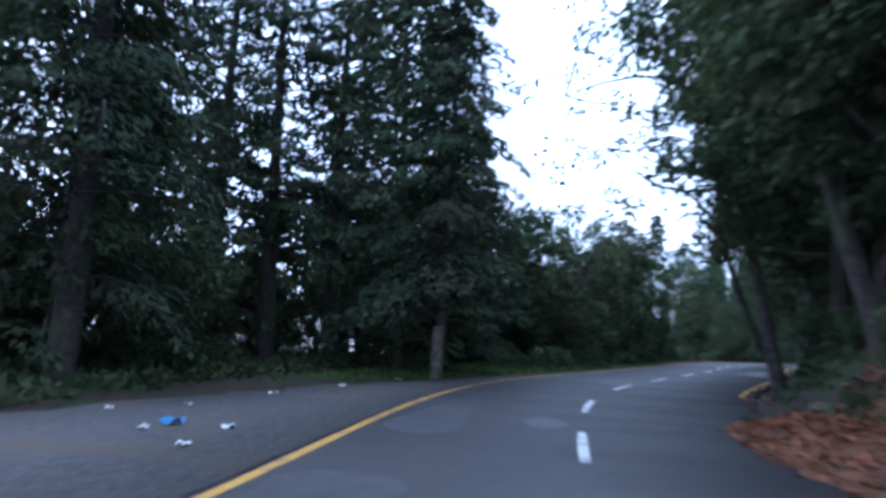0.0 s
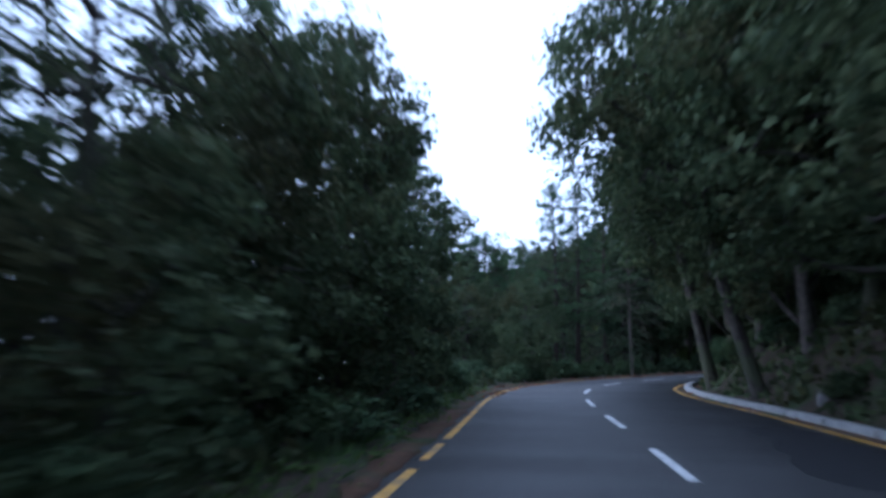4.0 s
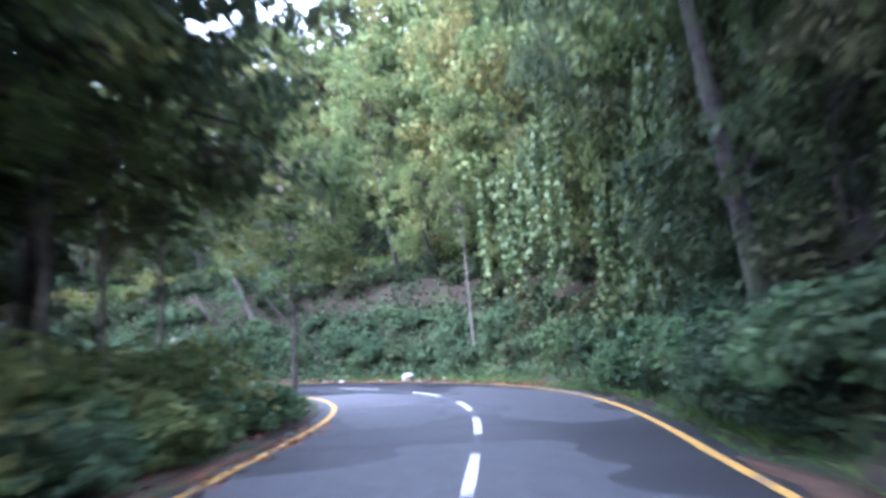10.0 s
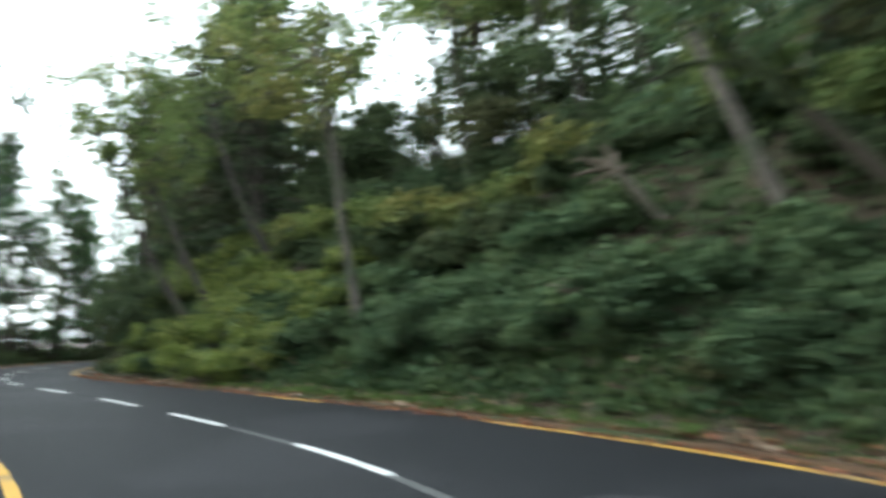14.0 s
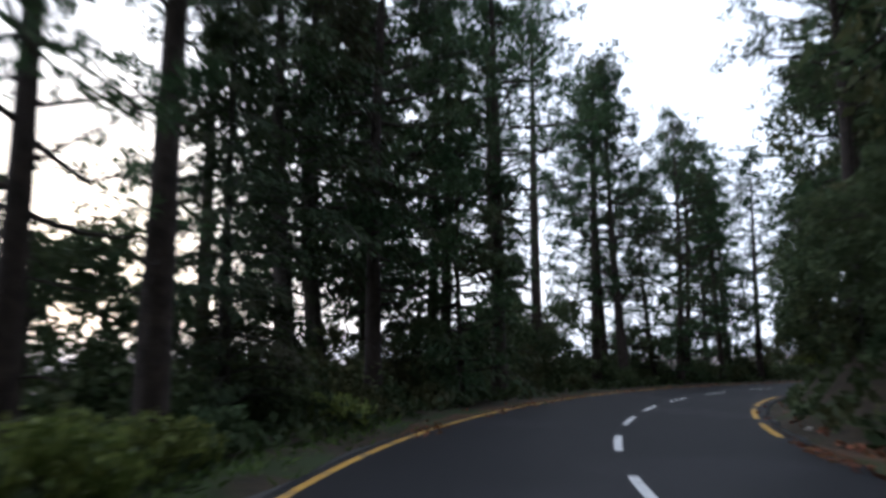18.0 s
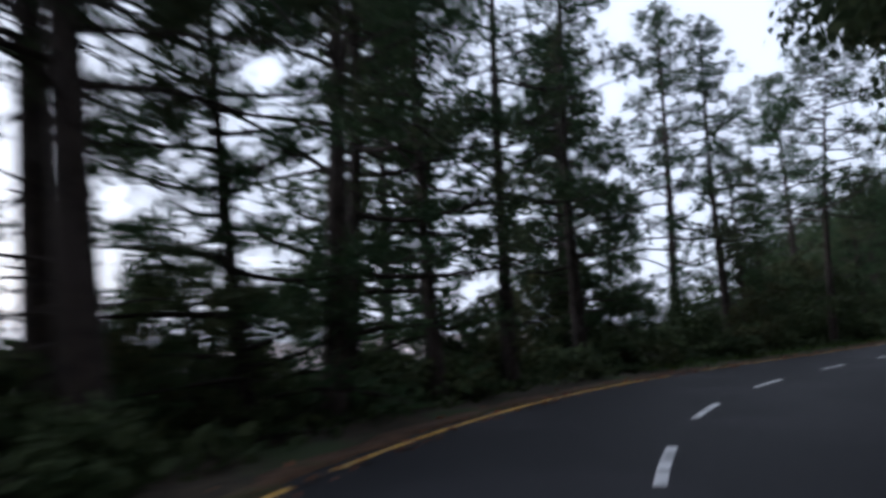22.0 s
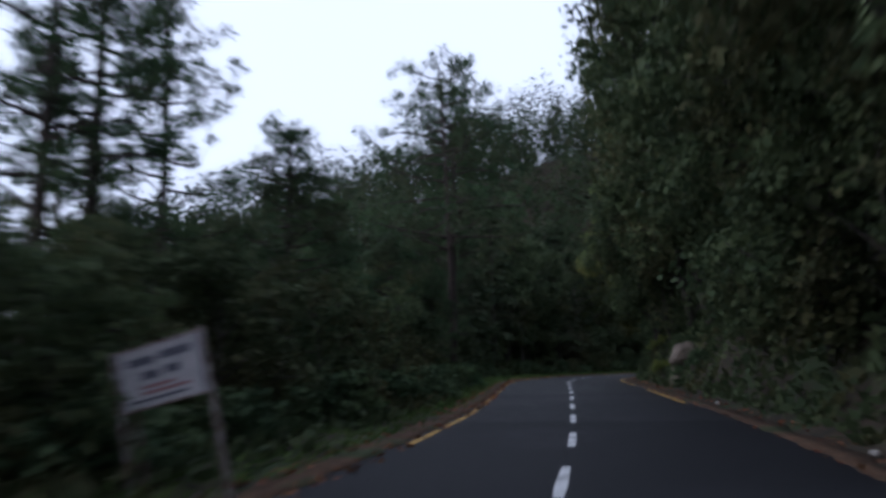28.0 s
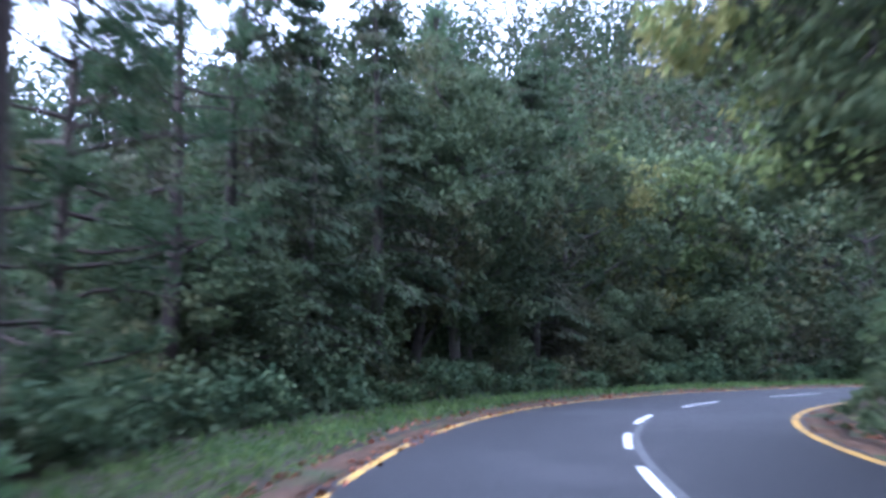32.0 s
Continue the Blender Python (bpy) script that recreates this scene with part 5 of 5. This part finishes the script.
patch(98.0, 110.0, -0.35, -3.2, PALE, "pale patch of asphalt", 1)
patch(98.5, 104.0, 2.6, 0.4, PALE, "pale patch of asphalt", 2)
patch(4.2, 6.0, 2.75, 1.7, PALE, "pale dusty patch of asphalt", 3)
patch(9.0, 13.0, 2.8, 1.7, PALE, "pale dusty patch of asphalt", 4)
patch(10.5, 12.0, 0.9, 0.3, PALE, "pale dusty patch of asphalt", 5)
patch(86.0, 96.0, 2.3, -2.2, PALE, "paler stretch of asphalt", 6)
patch(36.0, 44.0, -1.6, -3.4, DAMP, "dark damp strip along the road edge", 8)
patch(108.0, 121.0, 1.6, -2.2, DAMP, "dark damp asphalt in the bend", 10, 0.0015)



def bare_edge(s0, s1, side, breadth, seed):
    """A strip of rust-brown soil and leaf mould along the asphalt's edge, with a ragged outline."""
    s = np.arange(s0, s1, 0.25)
    half = left_half(s) if side > 0 else right_half(s)
    taper = np.clip(np.minimum(s - s0, s1 - s) / 2.0, 0.05, 1)
    inner = half + 0.17 + 0.1 * waves(s, s * 0, 0.5, seed) + 0.05 * waves(s, s * 0, 0.17, seed + 3)
    outer = half + 0.2 + taper * breadth * (1 + 0.35 * waves(s, s * 0, 0.8, seed + 1))
    part("bare_edge", ribbon("bare_edge", s, side * inner, side * outer, 0.014, VERGE, 0.16), road, "rust-brown soil and leaf mould along the road edge")


for k, (s0, s1, side, breadth) in enumerate([(36, 58, 1, 0.5), (58, 98, 1, 0.32), (150, 214, 1, 0.5), (222, 300, 1, 0.5), (38, 60, -1, 0.4), (72, 94, -1, 0.45), (114, 150, -1, 0.7), (186, 216, -1, 0.9), (216, 300, -1, 0.5)]):
    bare_edge(s0, s1, side, breadth, 11 + k)

# concrete edge of the drain on the inner side of the second bend
ks = [(36 + 2.1 * k, 38 + 2.1 * k) for k in range(13)]
drain = tagged(new("drain_kerb"), "low grey concrete kerb of the roadside drain", "kerb", kind="structure")
for a, b in ks:
    s = np.linspace(a, b, 5)
    part("kerb_stone", ribbon("kerb_stone", s, -right_half(s) - 0.32, -right_half(s) - 0.62, 0.13, CONCRETE, 0.25), drain)


def lump(name, seed, size, rough, mat, detail=3, flat=False):
    """A stone: a rounded mass, pushed in and out and cut by a few planes."""
    rng = np.random.default_rng(seed)
    bm = bmesh.new()
    bmesh.ops.create_icosphere(bm, subdivisions=detail, radius=1.0)
    cuts = unit(7, rng)
    for v in bm.verts:
        p = np.array(v.co)
        for c in cuts:
            over = p @ c - 0.72
            if over > 0:
                p = p - c * over * 0.9
        p = p * (1 + rough * noise.noise(Vector(p) * 1.6 + Vector((seed, 0, 0))) + 0.4 * rough * noise.noise(Vector(p) * 5))
        v.co = Vector(p * np.array(size))
    me = bpy.data.meshes.new(name)
    bm.to_mesh(me)
    bm.free()
    me.materials.append(mat)
    me.polygons.foreach_set("use_smooth", np.full(len(me.polygons), not flat))
    return me


def stone(name, s, e, size, mat, label, seed, sink=0.35, turn=0.0, lift=0.0, flat=False):
    x, y = beside(s, e)
    z = float(ground(x, y)[0])
    ob = new(name, lump(name, seed, size, 0.25, mat, 3, flat))
    ob.matrix_basis = Matrix.LocRotScale((float(x), float(y), max(z, -0.02) + size[2] * (1 - 2 * sink) + lift), Euler((0, 0, turn)), None)
    return tagged(ob, label, "rock", "roadside stones")


stone("rock", 115.4, -0.75, (0.54, 0.3, 0.19), STONE, "large whitish rounded rock beside the hairpin", 3, 0.25, 0.6)
stone("stone", 113.8, -0.9, (0.2, 0.13, 0.08), STONE, "small pale stone in the grass", 4, 0.25)
stone("stone", 118.2, -0.45, (0.13, 0.1, 0.07), STONE, "small pale stone by the edge line", 5, 0.25)
stone("stone", 116.6, -0.7, (0.11, 0.09, 0.06), STONE, "small pale stone by the edge line", 6, 0.25)
stone("boulder", 249.4, -1.8, (0.95, 0.75, 0.66), BROWN_STONE, "large broken brown boulder in the bank", 7, 0.42, 0.3, 0.0, True)
stone("boulder", 248.6, -1.25, (0.38, 0.34, 0.32), BROWN_STONE, "pale broken piece of rock below the boulder", 8, 0.35, 0.9, 0.0, True)
stone("boulder", 250.4, -1.55, (0.3, 0.24, 0.22), BROWN_STONE, "grey broken piece of rock below the boulder", 9, 0.35, 0.2, 0.0, True)
stone("boulder", 126.4, -2.5, (0.42, 0.4, 0.36), BROWN_STONE, "weathered rock sticking out of the bank", 10, 0.3, 0.4, 0.1, True)
stone("marker_stone", 46.5, -1.15, (0.16, 0.12, 0.3), CONCRETE, "small pale marker stone by the drain", 11, 0.2)
for k, (s, e) in enumerate([(253.8, -1.5), (254.4, -1.7), (256.6, -1.4), (258.6, -1.5), (259.3, -1.3), (262.0, -1.6), (251.5, -1.2), (250.2, -1.4), (244.5, -1.3), (243.0, -1.6), (241.5, -1.3)]):
    stone("stone", s, e, (0.08, 0.06, 0.085), STONE if k % 3 else BROWN_STONE, "small grey-white stone at the foot of the bank", 20 + k, 0.25, k * 0.9)
for k, (s, e) in enumerate([(38.5, -0.55), (66, -0.6), (87, -0.5), (89.5, -0.7), (91, -0.6), (152, -0.6), (156, -0.7), (192, -0.6), (198, -0.7), (227, -0.7), (233, -0.8), (238, -0.7)]):
    stone("stone", s, e, (0.07, 0.055, 0.04), STONE if k % 2 else BROWN_STONE, "small stone on the earth verge", 40 + k, 0.25, k * 1.3)

# ---- leaf heap spilling over the road edge ----
hs, hd = np.meshgrid(np.linspace(4.6, 14.6, 60), np.linspace(-1.9, -5.6, 36), indexing="ij")
hx, hy, _ = along(hs, hd)
bump = np.clip(1 - ((hs - 9.6) / 4.9) ** 2 - ((hd + 4.3) / 2.2) ** 2, 0, 1)
hz = np.where(hd > -right_half(hs) - 0.5, 0.0, np.maximum(ground(hx.ravel(), hy.ravel()).reshape(hx.shape), 0)) + 0.32 * bump**0.8 * (1 + 0.5 * waves(hx, hy, 0.5)) - 0.03
heap = thing("leaf_heap", 0, 0, 0, label="heap of rust-brown fallen leaves and earth on the road edge", category="leaf heap")
part("mound", sheet("mound", np.stack([hx, hy, hz], -1), material("leaf_mould", (0.1, 0.045, 0.025), (0.22, 0.1, 0.055), 7.0, 0.95, 1.0, 25.0, (0.06, 0.04, 0.03), 1.2)), heap)
rng = np.random.default_rng(5)
pick_at = rng.choice(hx.size, 5200)
keep = bump.ravel()[pick_at] > 0.02
p = np.stack([hx.ravel(), hy.ravel(), hz.ravel() + 0.02], 1)[pick_at[keep]] + rng.normal(size=(keep.sum(), 3)) * np.array([0.07, 0.07, 0.012])
part("leaf_layer", mesh("leaf_layer", *leaves(p, unit(len(p), rng) * np.array([1, 1, 0.4]), 0.13, 0.08, rng, 0, 0.3), [DRY]), heap, "loose dry leaves")
stone("rock", 13.2, -0.9, (0.2, 0.16, 0.12), BROWN_STONE, "dark clod of earth in the leaf heap", 61, 0.2, 0.5, 0.25)

# ---- spring water running down the bank into the drain ----
WATER = material("white_water", (0.62, 0.66, 0.72), (0.82, 0.85, 0.9), 9.0, 0.25, 0.6, 30.0)


def cascade(s, e, high, wide, label):
    """A short fall of white water with the splash at its foot."""
    x, y = beside(s, e)
    a = float(np.interp(s, _s, _turn))
    ob = thing("small_waterfall", float(x), float(y), 0.0, a, label=label, category="waterfall", group="roadside springs")
    rng = np.random.default_rng(int(s * 10))
    u, v = np.meshgrid(np.linspace(-0.5, 0.5, 7), np.linspace(0, 1, 12), indexing="ij")
    width = wide * (0.7 + 0.5 * v)
    g = np.stack([0.15 + 0.4 * v**0.5 * 0 - 0.28 * v + 0.03 * np.sin(u * 14), u * width + 0.03 * np.sin(v * 9), high * (1 - v**1.2) + 0.0 * u], -1)
    part("stream", sheet("stream", g, WATER), ob)
    r, t = np.meshgrid(np.linspace(0, 1, 6), np.linspace(0, 2 * np.pi, 18), indexing="ij")
    splash = np.stack([-0.16 + 0.2 * r * np.cos(t), wide * 1.5 * r * np.sin(t), 0.09 * (1 - r) * (1 + 0.5 * np.sin(5 * t)) + 0.012], -1)
    part("splash", sheet("splash", splash, WATER), ob)


cascade(80.3, -1.05, 0.4, 0.1, "thin white fall of spring water down the bank")
cascade(81.0, -1.05, 0.3, 0.07, "thin white fall of spring water down the bank")
cascade(82.4, -1.05, 0.42, 0.1, "thin white fall of spring water down the bank")
cascade(83.1, -1.05, 0.3, 0.08, "thin white fall of spring water down the bank")

# ---- notice board on two rusty double posts ----
bx0, by0, bx1, by1 = 62.68, 189.91, 63.50, 189.08
board_len = math.hypot(bx1 - bx0, by1 - by0)
sx, sy = (bx0 + bx1) / 2, (by0 + by1) / 2
sign_ground = float(ground(sx, sy)[0])
sign = thing("notice_board", sx, sy, sign_ground, math.atan2(by1 - by0, bx1 - bx0), 1.0, (0.0, -13.0), label="white painted notice board with dark and red lettering on rusty posts", category="sign")


def box(name, size, at, mat, parent, label="", bevel=0.006, turn=0.0):
    bm = bmesh.new()
    bmesh.ops.create_cube(bm, size=1.0)
    bmesh.ops.scale(bm, vec=size, verts=bm.verts)
    bmesh.ops.bevel(bm, geom=bm.edges[:], offset=bevel, segments=1, affect="EDGES")
    bmesh.ops.rotate(bm, cent=(0, 0, 0), matrix=Matrix.Rotation(turn, 3, "Y"), verts=bm.verts)
    bmesh.ops.translate(bm, vec=at, verts=bm.verts)
    me = bpy.data.meshes.new(name)
    bm.to_mesh(me)
    bm.free()
    me.materials.append(mat)
    return part(name, me, parent, label)


W, TOP, LOW = board_len - 0.06, 1.6, 0.98
box("panel", (W, 0.025, TOP - LOW), (0, 0, (TOP + LOW) / 2), BOARD, sign, "white painted sheet")
box("top_rail", (W + 0.02, 0.04, 0.03), (0, 0.0, TOP + 0.01), RUST, sign)
box("bottom_rail", (W + 0.02, 0.04, 0.03), (0, 0.0, LOW - 0.01), RUST, sign)
for side in (-1, 1):
    # a dark strip on the sheet imitates the gap beside each post
    box("gap_strip", (0.025, 0.006, TOP - LOW - 0.02), (side * (W / 2 - 0.035), -0.0165, (TOP + LOW) / 2), INK, sign, "dark strip that stands in for the gap beside the post", 0.001)
    box("front_post", (0.042, 0.042, 1.85), (side * (W / 2 + 0.02), -0.02, 0.72), RUST, sign, "rusty white and red painted post")
    box("rear_post", (0.035, 0.035, 1.3), (side * (W / 2 - 0.05), 0.12, 0.4), RUST, sign, "thin rusty stay")
for z, x0, x1, h, ink in ((1.46, -0.4, -0.06, 0.09, INK), (1.47, 0.0, 0.4, 0.09, INK), (1.3, -0.24, -0.02, 0.09, INK), (1.31, 0.06, 0.24, 0.09, INK), (1.18, -0.26, 0.16, 0.035, RED_INK), (1.12, -0.26, 0.34, 0.035, RED_INK), (1.05, -0.42, 0.3, 0.03, INK)):
    box("lettering", (x1 - x0, 0.004, h), ((x0 + x1) / 2, -0.0155, z), ink, sign, "line of lettering", 0.001)

# ---- conifer with a pale, bare foot by the first bend ----
foot = tree("foot_conifer", 7.97, 12.84, 13.5, (0.0, 0.0), 1.0, "dark conifer with a pale bare foot on the grass verge", None, 0)
rng = np.random.default_rng(8)
v, f = tube(bent((0, 0, -0.3), (0.0, 0.0, 1.55), rng, 8, 0.004), 0.165 * np.array([1.35, 1.15, 1.06, 1.02, 1.0, 1.0, 0.99, 0.97]), 10)
part("pale_bark", mesh("pale_bark_sleeve", v * (1 + 0.03 * np.sin(v[:, :1] * 90)), f, [PALE_BARK], True), foot, "pale weathered bark at the foot")

# ---- fallen root hanging over the hairpin's bank ----
root_x, root_y = beside(125.2, -2.9)
root_z = float(ground(root_x, root_y)[0]) + 0.35
root = thing("dead_root", float(root_x), float(root_y), root_z, label="dead uprooted stem hanging over the bank", category="dead wood")
rng = np.random.default_rng(12)
ca, sa = math.cos(-0.07), math.sin(-0.07)
part("stem", mesh("root_stem", *tube(bent((1.3 * ca, 1.3 * sa, -0.7), (-0.5 * ca, -0.5 * sa, 1.5), rng, 8, 0.08), np.linspace(0.07, 0.1, 8), 7), [PALE_BARK], True), root)
part("root_plate", mesh("root_plate", *joined([tube(bent((-0.45 * ca, -0.45 * sa, 1.45), (-0.45 * ca + math.cos(q) * 0.5 - 0.3, -0.45 * sa + 0.2 * math.sin(q * 2), 1.55 + 0.35 * math.sin(q)), rng, 5, 0.12), np.linspace(0.07, 0.02, 5), 5) for q in np.linspace(0, 6.0, 9)]), [BROWN_STONE], True), root, "broken roots with pale wood")

# ---- creepers hanging from the trees before the hairpin ----
def creeper(s, e, top, low, strands, wide, seed):
    x, y = beside(s, e)
    a = float(np.interp(s, _s, _turn))
    ob = thing("hanging_creeper", float(x), float(y), 0.0, a, label="creeper hanging in leafy strands from the trees", category="creeper", group="hanging creepers")
    rng = np.random.default_rng(seed)
    for _ in range(strands):
        px, py = rng.uniform(-0.5, 0.5), rng.uniform(-wide / 2, wide / 2)
        bottom = low + rng.uniform(0, 0.45) * (top - low)
        path = bent((px, py, top), (px + rng.normal() * 0.15, py + rng.normal() * 0.3, bottom), rng, 8, 0.04)
        n = int((top - bottom) * 34)
        t = rng.uniform(0, 1, n)
        place = np.stack([np.interp(t, np.linspace(0, 1, 8), path[:, i]) for i in range(3)], 1) + rng.normal(size=(n, 3)) * np.array([0.07, 0.07, 0.03])
        stem = tube(path, np.full(8, 0.008), 3)
        lv = leaves(place, unit(n, rng) * 0.7 + np.array([0, 0, -0.6]), 0.2, 0.16, rng, 0.2)
        v, f = joined([lv, stem])
        part("strand", mesh("strand", v, f, [VINE]), ob)


for k, (s, e, top, low, n, wide) in enumerate([(110.5, -0.9, 7.5, 2.4, 10, 1.6), (108.6, -0.8, 8.0, 4.0, 6, 1.2), (107.0, -0.7, 8.5, 3.0, 6, 1.4), (105.9, -2.3, 6.5, 1.1, 9, 1.2), (104.8, -2.3, 8.0, 1.0, 10, 1.4), (103.6, -2.3, 9.0, 1.0, 7, 0.9), (102.4, -2.3, 9.5, 2.6, 12, 1.4), (100.8, -2.3, 9.5, 2.6, 12, 1.6), (99.0, -2.3, 9.5, 3.4, 9, 1.6), (97.0, -2.3, 9.0, 4.2, 6, 1.8), (94.0, -2.3, 9.0, 4.6, 5, 2.0)]):
    creeper(s, e, top, low, n, wide, 70 + k)

# ---- litter ----
def scrap(s, e, size, mat, label, seed):
    x, y = beside(s, e)
    rng = np.random.default_rng(seed)
    u, v = np.meshgrid(np.linspace(-0.5, 0.5, 6), np.linspace(-0.5, 0.5, 5), indexing="ij")
    g = np.stack([u * size, v * size * 0.6, 0.03 + size * 0.16 * np.sin(u * 5 + seed) * np.cos(v * 6) + size * 0.1 * np.abs(u)], -1)
    g[..., 2] -= g[..., 2].min() - 0.006
    ob = new("litter", sheet("litter", g, mat))
    z = max(float(ground(x, y)[0]) + 0.0, 0.0) + (0.028 if s < 26 and e > 0 else 0.0)
    ob.matrix_basis = Matrix.LocRotScale((float(x), float(y), z), Euler((0, 0, float(rng.uniform(0, 6)))), None)
    return tagged(ob, label, "litter", "scattered litter")


scrap(8.0, 2.09, 0.3, BLUE, "crumpled blue plastic wrapper on the gravel", 1)
for k, (s, e) in enumerate([(7.5, 2.19), (8.0, 1.34), (6.5, 1.18), (10.0, 2.9), (12.5, 2.6), (15.0, 2.2), (9.0, 3.6), (5.0, 2.8), (17.5, 1.8), (26.5, 0.8)]):
    scrap(s, e, 0.17, PLASTIC, "small scrap of white litter on the verge", 2 + k)
for k, (s, e) in enumerate([(62.5, 1.3), (85.5, -0.8), (78.5, -0.9), (112.5, -0.7), (119.0, -0.6), (176.0, -0.9), (191.0, -0.9)]):
    scrap(s, e, 0.16, PLASTIC, "small scrap of white litter on the verge", 30 + k)

# ---- glowing ring that imitates the pale haze over the far valley ----
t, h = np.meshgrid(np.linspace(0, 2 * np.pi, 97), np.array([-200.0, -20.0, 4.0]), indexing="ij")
tagged(new("backdrop", sheet("backdrop", np.stack([70 + 1900 * np.cos(t), 90 + 1900 * np.sin(t), h], -1), GLOWING_HAZE)), "glowing backdrop ring that stands in for pale haze over the distant valley", "mist", kind="structure")
